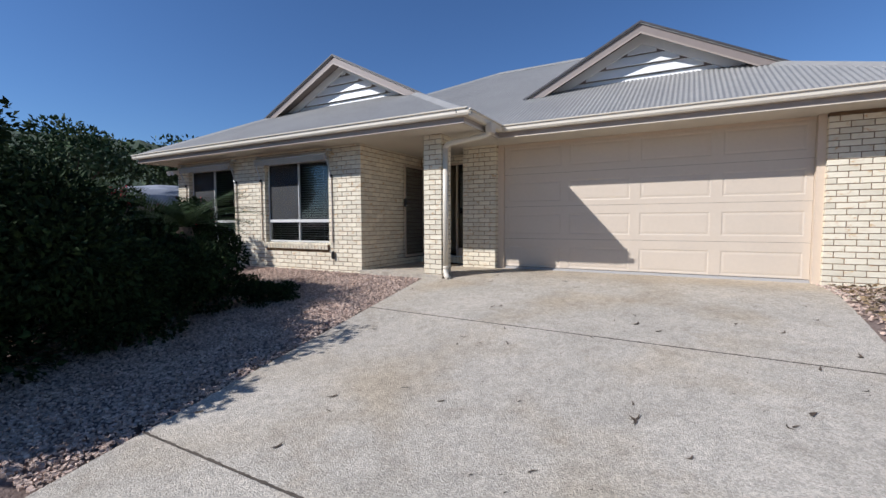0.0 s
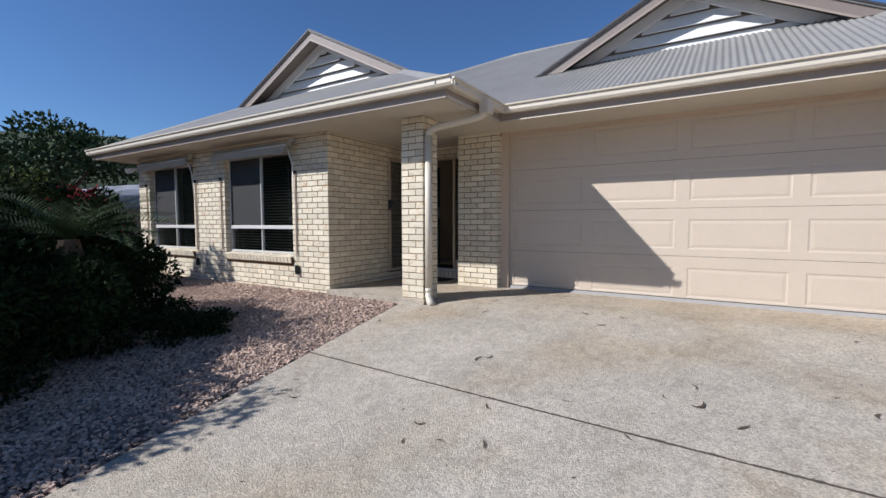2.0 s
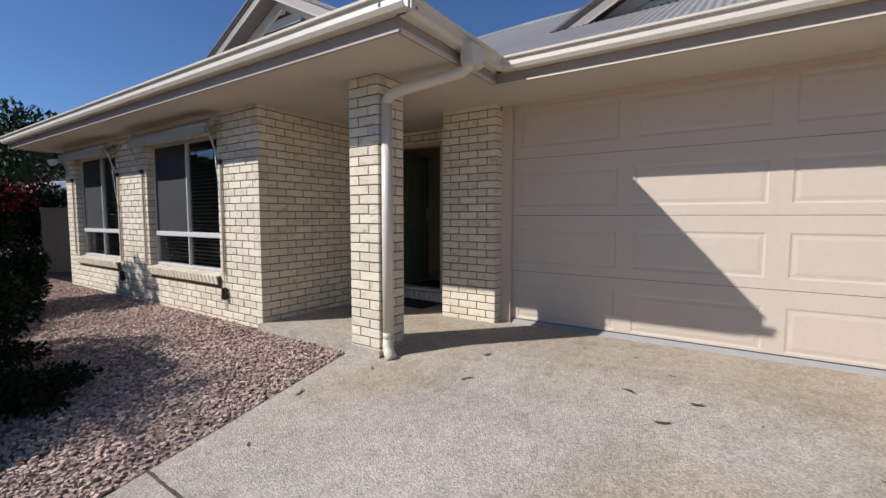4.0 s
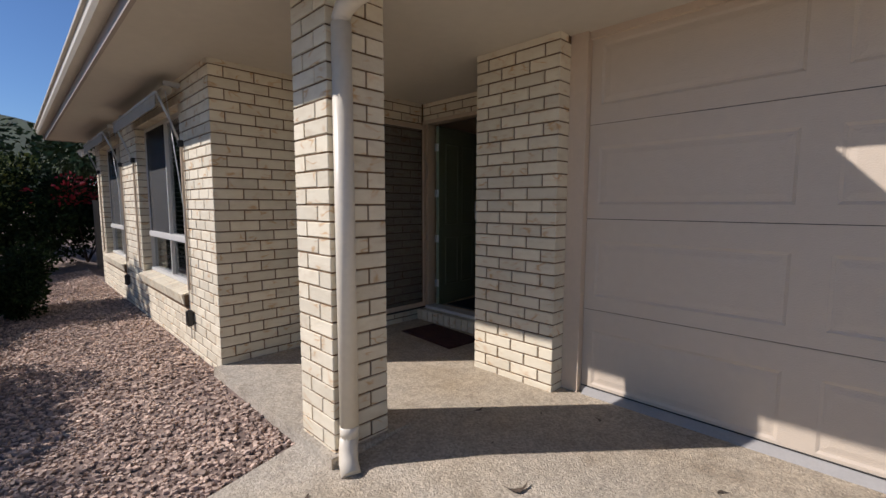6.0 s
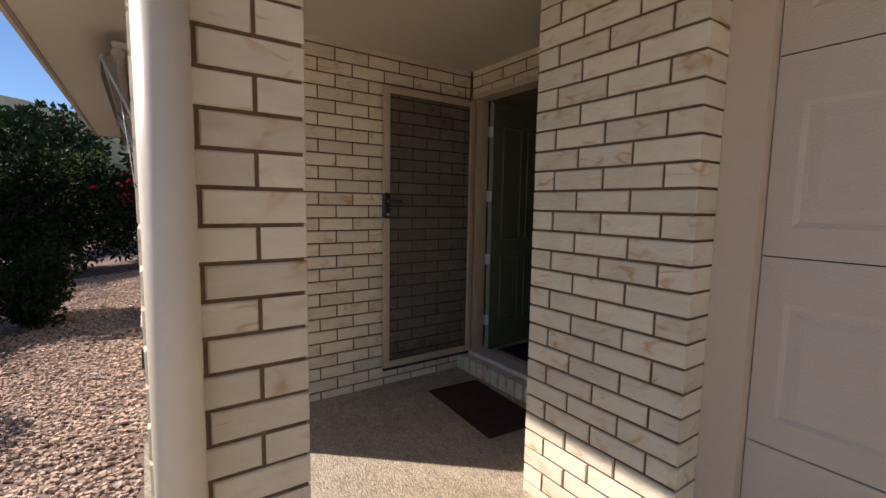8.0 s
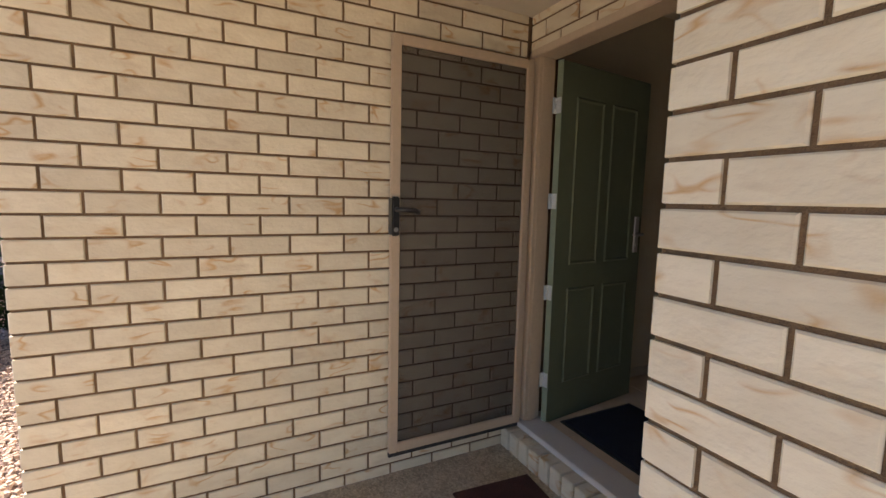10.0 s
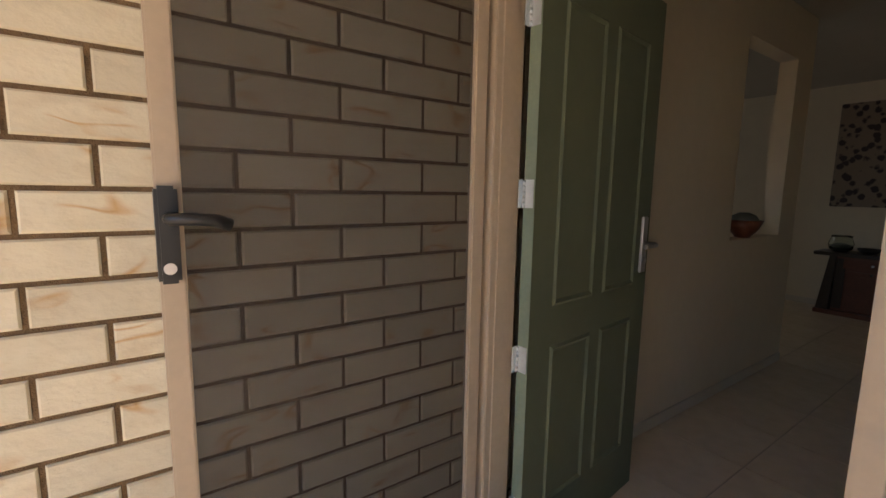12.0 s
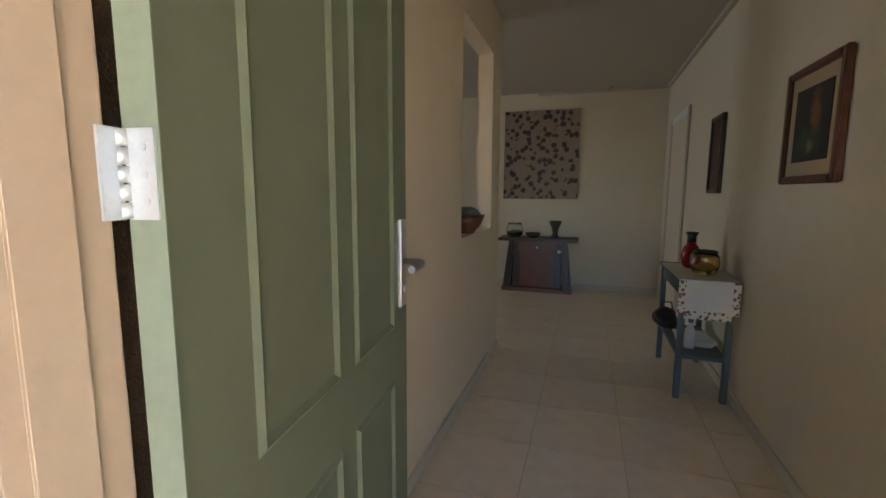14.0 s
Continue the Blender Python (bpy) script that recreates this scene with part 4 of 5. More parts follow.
skirting(HX0, HX0 + 0.012, 2.36, HC, "baseboard")
skirting(HX1 - 0.012, HX1, 2.36, 6.85, "baseboard")
skirting(-5, HX1, HY - 0.012, HY, "baseboard")
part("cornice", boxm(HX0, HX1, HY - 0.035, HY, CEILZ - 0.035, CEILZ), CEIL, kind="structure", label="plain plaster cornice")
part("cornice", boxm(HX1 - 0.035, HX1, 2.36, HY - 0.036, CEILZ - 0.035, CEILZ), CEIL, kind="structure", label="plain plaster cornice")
part("wall_room_west", boxm(-5.9, -5.8, 3.3, HY, FLOOR, CEILZ), PLASTER, kind="structure", label="cream plaster room wall")

dr = thing("door_2", pose(HX1, 7.25, FLOOR), "white painted door and architrave at the end of the hall", "door", kind="structure")
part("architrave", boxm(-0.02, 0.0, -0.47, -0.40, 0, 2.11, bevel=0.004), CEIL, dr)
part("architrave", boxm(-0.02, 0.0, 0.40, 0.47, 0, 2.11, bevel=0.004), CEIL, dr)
part("architrave", boxm(-0.02, 0.0, -0.40, 0.40, 2.04, 2.11, bevel=0.004), WHITE, dr)
part("door_leaf", boxm(-0.012, 0.0, -0.40, 0.40, 0, 2.04), PLASTER, dr)


# ---- hall things ----
def picture(name, y, z, w, h, label, art, mount=True):
    wood = REDWOOD if mount else DARKWOOD
    p = thing(name, pose(HX1, y, z), label, "picture")
    f = 0.035
    for nm, a in (("frame_side", (-0.03, 0, -w / 2, -w / 2 + f, -h / 2, h / 2)), ("frame_side", (-0.03, 0, w / 2 - f, w / 2, -h / 2, h / 2)), ("frame_rail", (-0.03, 0, -w / 2 + f, w / 2 - f, -h / 2, -h / 2 + f)), ("frame_rail", (-0.03, 0, -w / 2 + f, w / 2 - f, h / 2 - f, h / 2))):
        part(nm, boxm(*a, bevel=0.006), wood, p)
    if mount:
        part("mount", boxm(-0.014, -0.004, -w / 2 + f, w / 2 - f, -h / 2 + f, h / 2 - f), MOUNT, p, "tan card mount")
        part("painting", boxm(-0.018, -0.014, -w / 2 + f + 0.06, w / 2 - f - 0.06, -h / 2 + f + 0.06, h / 2 - f - 0.06), art, p, "dark still life in brown and green")
    else:
        part("painting", boxm(-0.016, -0.004, -w / 2 + f, w / 2 - f, -h / 2 + f, h / 2 - f), art, p, "dark reddish picture")
    return p


MOUNT = material("tan_mount", (0.45, 0.33, 0.2), 0.8)


def still_life():
    """Near-black ground with an upright reddish-brown shape and dim green leaves beneath it."""
    m = bpy.data.materials.new("dark_painting")
    m.use_nodes = True
    n, link = m.node_tree.nodes, m.node_tree.links.new
    co = n.new("ShaderNodeTexCoord")
    last = None
    for place, spread, tint in (((0.0, -0.03, 0.04), (1, 16, 7), (0.20, 0.075, 0.02, 1)), ((0.0, 0.02, -0.07), (1, 7, 12), (0.03, 0.06, 0.022, 1)), ((0.0, 0.0, -0.09), (1, 22, 24), (0.24, 0.14, 0.09, 1))):
        mp, ln, ns, ad, mr, mx = (n.new("ShaderNode" + k) for k in ("Mapping", "VectorMath", "TexNoise", "Math", "MapRange", "Mix"))
        mp.inputs["Location"].default_value = [-a * b for a, b in zip(place, spread)]
        mp.inputs["Scale"].default_value = spread
        link(co.outputs["Object"], mp.inputs["Vector"])
        ln.operation = "LENGTH"
        link(mp.outputs[0], ln.inputs[0])
        ns.inputs["Scale"].default_value, ns.inputs["Detail"].default_value = 22, 4
        link(co.outputs["Object"], ns.inputs["Vector"])
        ad.operation = "ADD"
        link(ln.outputs["Value"], ad.inputs[0])
        link(ns.outputs[0], ad.inputs[1])
        mr.inputs["From Min"].default_value, mr.inputs["From Max"].default_value = 1.35, 0.85
        link(ad.outputs[0], mr.inputs["Value"])
        mx.data_type = "RGBA"
        mx.inputs[6].default_value = (0.012, 0.010, 0.008, 1)
        mx.inputs[7].default_value = tint
        if last:
            link(last.outputs[2], mx.inputs[6])
        link(mr.outputs[0], mx.inputs[0])
        last = mx
    link(last.outputs[2], n["Principled BSDF"].inputs["Base Color"])
    n["Principled BSDF"].inputs["Roughness"].default_value = 0.5
    return m


ART = still_life()
ART2 = material("dark_red_picture", (0.035, 0.012, 0.01), 0.5, second=(0.10, 0.03, 0.02), scale=9)
picture("framed_painting", 4.30, 1.712, 0.50, 0.50, "framed dark painting with tan mount on the hall wall", ART)
picture("small_picture", 5.74, 1.70, 0.31, 0.56, "narrow dark framed picture on the hall wall", ART2, False)


def floral():
    m = bpy.data.materials.new("floral_canvas")
    m.use_nodes = True
    n, link = m.node_tree.nodes, m.node_tree.links.new
    co, v = n.new("ShaderNodeTexCoord"), n.new("ShaderNodeTexVoronoi")
    v.inputs["Scale"].default_value = 12.0
    v.inputs["Randomness"].default_value = 1.0
    ns = n.new("ShaderNodeTexNoise")
    ns.inputs["Scale"].default_value = 17
    ns.inputs["Detail"].default_value = 5
    link(co.outputs["Object"], v.inputs["Vector"])
    link(co.outputs["Object"], ns.inputs["Vector"])
    add = n.new("ShaderNodeMath")
    add.operation, add.inputs[1].default_value = "MULTIPLY_ADD", 0.8
    link(ns.outputs[0], add.inputs[0])
    link(v.outputs["Distance"], add.inputs[2])
    r = n.new("ShaderNodeValToRGB")
    r.color_ramp.elements[0].position, r.color_ramp.elements[0].color = 0.72, (0.03, 0.018, 0.02, 1)
    r.color_ramp.elements[1].position, r.color_ramp.elements[1].color = 0.86, (0.26, 0.20, 0.145, 1)
    link(add.outputs[0], r.inputs[0])
    link(r.outputs[0], n["Principled BSDF"].inputs["Base Color"])
    return m


cv = thing("wall_canvas", pose(-0.10, HY - 0.002, 1.917), "square cream canvas with dark blossom blotches on the end wall", "wall art")
part("canvas", boxm(-0.49, 0.49, -0.03, 0.0, -0.58, 0.58, bevel=0.006), floral(), cv)

cb = thing("altar_cabinet", pose(-0.07, 7.84, FLOOR), "dark wood cabinet with red-brown door and splayed legs", "cabinet")
part("top", boxm(-0.50, 0.50, -0.19, 0.19, 0.66, 0.70, bevel=0.006), DARKWOOD, cb)
for s in (-1, 1):
    part("side_panel", prism([(s * 0.30, 0.66), (s * 0.36, 0.66), (s * 0.44, 0.0), (s * 0.33, 0.0)], -0.16, 0.16), DARKWOOD, cb)
part("body", boxm(-0.30, 0.30, -0.15, 0.16, 0.06, 0.66, bevel=0.004), REDWOOD, cb)
drw = part("drawer", boxm(-0.24, 0.24, -0.162, -0.15, 0.53, 0.64, bevel=0.004), REDWOOD, cb)
part("knob", tube([(0, -0.162, 0.585), (0, -0.185, 0.585)], 0.012, 12), STEEL, drw)
dd = part("cabinet_door", boxm(-0.20, 0.20, -0.165, -0.15, 0.08, 0.51, bevel=0.006), REDWOOD, cb)
part("door_panel", boxm(-0.15, 0.15, -0.170, -0.165, 0.13, 0.46, bevel=0.004), REDWOOD, dd)
part("knob", tube([(0.0, -0.165, 0.49), (0.0, -0.19, 0.49)], 0.012, 12), DARKWOOD, dd)
for s in (-1, 1):
    part("pilaster", boxm(s * 0.255 - 0.04, s * 0.255 + 0.04, -0.16, -0.15, 0.08, 0.64, bevel=0.004), DARKWOOD, cb)
part("tassel", lathe([(0.004, 0), (0.028, 0.006), (0.03, 0.03), (0.006, 0.05)], 14), STEEL, cb, "small silver hanging bell", at=pose(0.28, -0.185, 0.52))
part("base_rail", boxm(-0.45, 0.45, -0.17, 0.17, 0.0, 0.05, bevel=0.004), REDWOOD, cb)
TOPZ = FLOOR + 0.70
vs = thing("dark_vase", pose(0.14, 7.82, TOPZ), "small dark flared vase on the cabinet", "vase")
part("vase_body", lathe([(0.045, 0), (0.05, 0.01), (0.03, 0.06), (0.045, 0.13), (0.085, 0.22), (0.08, 0.22), (0.04, 0.13), (0.02, 0.07)]), BLACK, vs)
jr = thing("glass_bowl", pose(-0.38, 7.82, TOPZ), "round clear glass bowl with grey stones on the cabinet", "bowl")
part("bowl", lathe([(0.06, 0), (0.10, 0.03), (0.115, 0.09), (0.09, 0.16), (0.095, 0.18), (0.09, 0.18), (0.085, 0.16), (0.105, 0.09), (0.09, 0.035)]), JAR_GLASS, jr)
part("stones", lathe([(0.05, 0.012), (0.08, 0.03), (0.092, 0.07), (0.05, 0.09)], 14), GREYBLUE, jr, "grey stones")
lo = thing("black_dish", pose(-0.14, 7.80, TOPZ), "small black dish on the cabinet", "dish")
part("dish", lathe([(0.05, 0), (0.09, 0.03), (0.10, 0.06), (0.09, 0.05), (0.04, 0.012)]), BLACK, lo)

# niche bowl
nb_ = thing("fruit_bowl", pose(HX0 - 0.055, 4.75, NZ0), "red-brown wooden bowl on the sill of the hall opening", "bowl")
part("bowl", lathe([(0.045, 0), (0.05, 0.01), (0.09, 0.06), (0.115, 0.12), (0.105, 0.118), (0.08, 0.06), (0.04, 0.02)]), REDWOOD, nb_)
part("contents", lathe([(0.05, 0.09), (0.095, 0.11), (0.07, 0.15), (0.03, 0.17)], 14), GREYBLUE, nb_, "grey shells")

# side table
TX0, TX1, TY0, TY1, TH = 1.07, 1.39, 4.95, 5.72, 0.76
tb = thing("side_table", pose((TX0 + TX1) / 2, (TY0 + TY1) / 2, FLOOR), "grey-green painted console table against the hall wall", "table")
hx, hy = (TX1 - TX0) / 2, (TY1 - TY0) / 2
part("tabletop", boxm(-hx, hx, -hy, hy, TH - 0.025, TH, bevel=0.005), GREYBLUE, tb)
for sx in (-1, 1):
    for sy in (-1, 1):
        part("leg", boxm(sx * (hx - 0.03) - 0.018, sx * (hx - 0.03) + 0.018, sy * (hy - 0.03) - 0.018, sy * (hy - 0.03) + 0.018, 0, TH - 0.025, bevel=0.004), GREYBLUE, tb)
for sy in (-1, 1):
    part("apron", boxm(-hx + 0.05, hx - 0.05, sy * (hy - 0.03) - 0.008, sy * (hy - 0.03) + 0.008, TH - 0.11, TH - 0.025), GREYBLUE, tb)
for sx in (-1, 1):
    part("apron", boxm(sx * (hx - 0.03) - 0.008, sx * (hx - 0.03) + 0.008, -hy + 0.05, hy - 0.05, TH - 0.11, TH - 0.025), GREYBLUE, tb)
part("shelf", boxm(-hx + 0.02, hx - 0.02, -hy + 0.02, hy - 0.02, 0.26, 0.28, bevel=0.003), GREYBLUE, tb)
TT = FLOOR + TH
CLOTH = material("white_cloth", (0.72, 0.68, 0.62), 0.9, vary=0.06, scale=12)


def cloth_border():
    m = bpy.data.materials.new("floral_border")
    m.use_nodes = True
    n, link = m.node_tree.nodes, m.node_tree.links.new
    co, v = n.new("ShaderNodeTexCoord"), n.new("ShaderNodeTexVoronoi")
    v.inputs["Scale"].default_value = 42
    link(co.outputs["Object"], v.inputs["Vector"])
    r = n.new("ShaderNodeValToRGB")
    r.color_ramp.interpolation = "CONSTANT"
    e = r.color_ramp.elements
    e[0].position, e[0].color = 0.0, (0.35, 0.07, 0.06, 1)
    e[1].position, e[1].color = 0.33, (0.10, 0.16, 0.08, 1)
    k = e.new(0.45)
    k.color = (0.72, 0.66, 0.58, 1)
    link(v.outputs["Distance"], r.inputs[0])
    link(r.outputs[0], n["Principled BSDF"].inputs["Base Color"])
    n["Principled BSDF"].inputs["Roughness"].default_value = 0.9
    return m


BORDER = cloth_border()
rn = thing("table_runner", pose((TX0 + TX1) / 2, TY0, TT), "white table runner with floral border over the table end", "runner")
part("runner_top", boxm(-hx - 0.004, hx + 0.004, -0.008, 2 * hy - 0.1, 0.001, 0.005), CLOTH, rn)
part("runner_drop", boxm(-hx + 0.035, hx - 0.035, -0.012, -0.008, -0.185, 0.003), CLOTH, rn)
for a in ((-hx - 0.004, -hx + 0.035, -0.2, 0.003), (hx - 0.035, hx + 0.004, -0.2, 0.003)):
    part("floral_border", boxm(a[0], a[1], -0.013, -0.007, a[2], a[3]), BORDER, rn, "floral border strip")
part("floral_border", boxm(-hx + 0.035, hx - 0.035, -0.013, -0.007, -0.235, -0.185), BORDER, rn, "floral border strip")
rv = thing("red_vase", pose(1.215, 5.42, TT + 0.005), "glossy red glass vase with black neck on the table", "vase")
REDG = material("red_glaze", (0.30, 0.012, 0.015), 0.12)
part("vase_body", lathe([(0.03, 0), (0.05, 0.02), (0.065, 0.08), (0.05, 0.14), (0.03, 0.17), (0.03, 0.18)]), REDG, rv)
part("neck", lathe([(0.03, 0.18), (0.028, 0.22), (0.042, 0.25), (0.036, 0.25), (0.022, 0.22)]), BLACK, rv)
aj = thing("amber_jar", pose(1.24, 5.14, TT + 0.005), "squat amber glass jar with dark rim on the table", "jar")
part("jar_body", lathe([(0.04, 0), (0.07, 0.02), (0.085, 0.07), (0.08, 0.12), (0.065, 0.145), (0.06, 0.145), (0.072, 0.12), (0.078, 0.07), (0.06, 0.025)]), AMBER, aj)
part("rim", lathe([(0.066, 0.145), (0.07, 0.15), (0.066, 0.158), (0.058, 0.158), (0.056, 0.148)]), DARKWOOD, aj)
bt = thing("spray_bottle", pose(1.19, 5.15, FLOOR + 0.28), "white plastic bottle on the table shelf", "bottle")
part("bottle_body", lathe([(0.03, 0), (0.033, 0.02), (0.033, 0.11), (0.015, 0.15), (0.013, 0.17)]), WHITE, bt)
part("cap", lathe([(0.016, 0.17), (0.016, 0.20), (0.010, 0.21)]), GREYBLUE, bt)
tray = thing("paper_pile", pose(1.24, 5.32, FLOOR + 0.28), "pile of pale papers on the table shelf", "papers")
for i in range(5):
    part("sheet", boxm(-0.10, 0.10, -0.14, 0.14, i * 0.006, i * 0.006 + 0.005), WHITE, tray, at=pose(0.003 * i, 0, 0, 0, 0, 3 * i - 6))
bg = thing("black_bag", pose(1.12, 5.60, FLOOR + 0.28), "crumpled black bag on the table shelf", "bag")
bm = bmesh.new()
bmesh.ops.create_icosphere(bm, subdivisions=3, radius=0.09)
for v in bm.verts:
    v.co *= 1 + 0.35 * noise.noise(v.co * 14)
    v.co.z = max(0.0, v.co.z * 0.9 + 0.07)
part("bag_body", bm, BLACK, bg)
part("handle", tube([(-0.04, 0, 0.13), (-0.03, 0, 0.19), (0.03, 0, 0.19), (0.04, 0, 0.13)], 0.006, 8), BLACK, bg)


# ---- garden ----
def leaves_mesh(name, spots, outs, size, rng, mat, long=1.8):
    """Many small folded leaves at the given spots."""
    n = len(spots)
    d = outs + rng.normal(0, 0.6, (n, 3))
    d /= np.linalg.norm(d, axis=1)[:, None]
    s = np.cross(d, rng.normal(0, 1, (n, 3)))
    s /= np.linalg.norm(s, axis=1)[:, None] + 1e-9
    up = np.cross(d, s)
    L = (size * rng.uniform(0.6, 1.3, n))[:, None]
    w = L / long / 2
    base, tip = spots, spots + d * L
    mid = spots + d * L * 0.45 + up * L * 0.12
    v = np.stack([base, mid + s * w, tip, mid - s * w], 1).reshape(-1, 3)
    f = np.arange(4 * n).reshape(-1, 4)
    me = bpy.data.meshes.new(name)
    me.from_pydata(v.tolist(), [], f.tolist())
    me.materials.append(mat)
    return me


def crown_spots(rng, n, r, h, z0, lobes=14, fill=0.35):
    cs = rng.normal(0, 1, (lobes, 3))
    cs /= np.linalg.norm(cs, axis=1)[:, None]
    cs *= rng.uniform(0.35, 0.78, (lobes, 1))
    rad = rng.uniform(0.28, 0.52, lobes)
    k = rng.integers(0, lobes, n)
    d = rng.normal(0, 1, (n, 3))
    d /= np.linalg.norm(d, axis=1)[:, None]
    depth = np.where(rng.random(n) < fill, rng.uniform(0.1, 0.9, n), rng.uniform(0.82, 1.1, n))
    p = cs[k] + d * (rad[k] * depth)[:, None]
    p[:, 0:2] *= r
    p[:, 2] = z0 + (p[:, 2] * 0.5 + 0.5).clip(0.0) * h
    return p, d


def shrub(x, y, r, h, n, label, mat=LEAF, size=0.075, seed=1, name="shrub", trunk=0.0, second=None, z=None, lobes=14):
    rng = np.random.default_rng(seed)
    t = thing(name, pose(x, y, bed_z(y) if z is None else z), label, "tree" if name == "tree" else "shrub")
    rr = random.Random(seed)
    bm = bmesh.new()
    if trunk:
        tube([(0, 0, -0.05), (0.05, 0.02, trunk * 0.5), (0.0, 0.08, trunk), (0.05, 0.05, trunk + h * 0.4)], 0.05 + trunk * 0.035, 8, bm, 0.4)
    for i in range(7):
        a = rr.uniform(0, 6.28)
        e = rr.uniform(0.35, 0.8) * r
        tube([(0, 0, trunk * 0.9), (e * 0.4 * math.cos(a), e * 0.4 * math.sin(a), trunk + h * 0.25), (e * math.cos(a), e * math.sin(a), trunk + h * rr.uniform(0.45, 0.75))], 0.02 + 0.012 * trunk, 6, bm, 0.35)
    part("trunk" if trunk else "stem", bm, BARK, t)
    p, d = crown_spots(rng, n, r, h, trunk * 0.95, lobes)
    part("crown", leaves_mesh("crown", p, d, size, rng, mat), mat, t)
    if second:
        m2, frac = second
        top = p[:, 2] > np.quantile(p[:, 2], 0.55)
        q = p[top][:int(n * frac)]
        patch = np.sin(q[:, 0] * 5 + seed) + np.cos(q[:, 1] * 4.3) > 0.1
        part("blossom", leaves_mesh("flowers", q[patch] * 1.02, d[top][:int(n * frac)][patch], size * 0.9, rng, m2), m2, t, "clusters of coloured bracts")
    return t


# first two shrubs stay out of view, added to cast shade on the gravel
shrub(-0.75, -7.0, 1.2, 2.6, 12000, "large dark green shrub, unseen, added to shade the gravel bed", seed=2, size=0.1)
shrub(-0.15, -6.35, 0.95, 2.2, 14000, "dense dark green shrub, unseen, added to shade the driveway edge", seed=31, size=0.085)
shrub(-0.62, -5.5, 1.25, 2.6, 20000, "tall dense dark green shrub in the middle of the gravel bed", seed=4, size=0.085)
shrub(-0.95, -4.6, 1.5, 2.35, 32000, "large dense dark green shrub beside the gravel bed", seed=3, size=0.085, lobes=22)
shrub(-2.9, -4.2, 1.2, 1.75, 9000, "dense dark green shrub behind the larger one", seed=5, size=0.085)
shrub(-1.6, -2.45, 0.95, 1.78, 20000, "round dark reddish-green shrub in the gravel bed", seed=8, size=0.06, second=(LEAF_RED, 0.008))
shrub(-0.25, -4.1, 0.75, 1.4, 14000, "rounded dark green shrub beside the driveway edge", seed=21, size=0.075)
shrub(-0.7, -3.3, 0.9, 1.3, 15000, "dark green shrub at the edge of the gravel bed", seed=12, size=0.07)
shrub(-0.15, -2.1, 0.55, 0.34, 4500, "low spreading dark shrub in the gravel", seed=9, size=0.045)
shrub(-1.2, -2.1, 0.6, 0.42, 4500, "low spreading grey-green shrub in the gravel", seed=10, size=0.045)
shrub(-4.25, -1.15, 0.5, 0.95, 6500, "small grey-green shrub in the gravel bed", seed=15, size=0.06)
shrub(-3.7, -2.4, 0.75, 1.25, 6000, "rounded dark shrub in the gravel bed", seed=16, size=0.06)
shrub(-6.5, -3.8, 0.75, 3.2, 9000, "tall slender garden tree with dark leaves", LEAF_TREE, 0.12, 17, "tree", 1.7)


def cycad(x, y, trunk, seed):
    rng = random.Random(seed)
    t = thing("cycad", pose(x, y, bed_z(y)), "cycad with arching stiff green fronds among the shrubs", "plant")
    part("trunk", lathe([(0.13, -0.05), (0.15, 0.1), (0.14, trunk * 0.8), (0.09, trunk)], 14), BARK, t)
    for i in range(26):
        a = i * 2.4 + rng.uniform(-0.2, 0.2)
        lift = 0.25 + 0.9 * ((i * 7) % 26) / 26
        L = rng.uniform(0.8, 1.1)
        bm = bmesh.new()
        prev = None
        for k in range(15):
            f = k / 14
            out = L * f * math.cos(lift * (1 - f * 0.6))
            up = trunk + L * f * math.sin(lift) - 0.35 * f * f * L
            c = Vector((out * math.cos(a), out * math.sin(a), up))
            side = Vector((-math.sin(a), math.cos(a), 0))
            if prev is not None:
                fw = (c - prev).normalized()
                for s in (-1, 1):
                    w = 0.17 * math.sin(math.pi * min(1, f * 0.9 + 0.12))
                    tip = c + side * s * w + fw * 0.09 + Vector((0, 0, 0.05))
                    for sh in (0.0, 0.5):
                        o = prev + (c - prev) * sh
                        bm.faces.new([bm.verts.new(v) for v in (o, o + fw * 0.016, tip - (c - o), tip - (c - o) - fw * 0.006)])
            prev = c
        part("frond", bm, LEAF_TREE, t)


cycad(-0.75, -2.95, 1.25, 2)
cycad(-1.9, -3.9, 1.6, 5)

for i, (x, y, r, h, mat, sec) in enumerate((
        (-9.6, -5.6, 1.4, 3.0, LEAF, None), (-9.9, -3.8, 1.3, 3.1, LEAF_TREE, None), (-9.6, -2.3, 1.2, 2.4, LEAF, None),
        (-9.4, -1.15, 0.95, 2.55, LEAF, (LEAF_YELLOW, 0.8)), (-9.7, 0.15, 0.95, 2.25, LEAF, (LEAF_RED, 0.6)))):
    shrub(x, y, r + 0.3, h, 9000, "tall dense hedge shrub" + (" with red bracts" if sec and sec[0] is LEAF_RED else " with yellow-green tips" if sec else " with dark leaves"), mat, 0.11, 30 + i, second=sec)
for i, (x, y, r, h, tr) in enumerate(((-14, -6.5, 2.2, 3.2, 1.6), (-16, -2.5, 2.4, 3.0, 1.6), (-17, 2.0, 2.6, 3.4, 1.8), (-16, 6.5, 2.6, 3.6, 1.8), (-21, -9, 3, 4, 2.0))):
    shrub(x, y, r, h, 6000, "spreading garden tree with dark green leaves", LEAF_TREE, 0.22, 60 + i, "tree", tr)

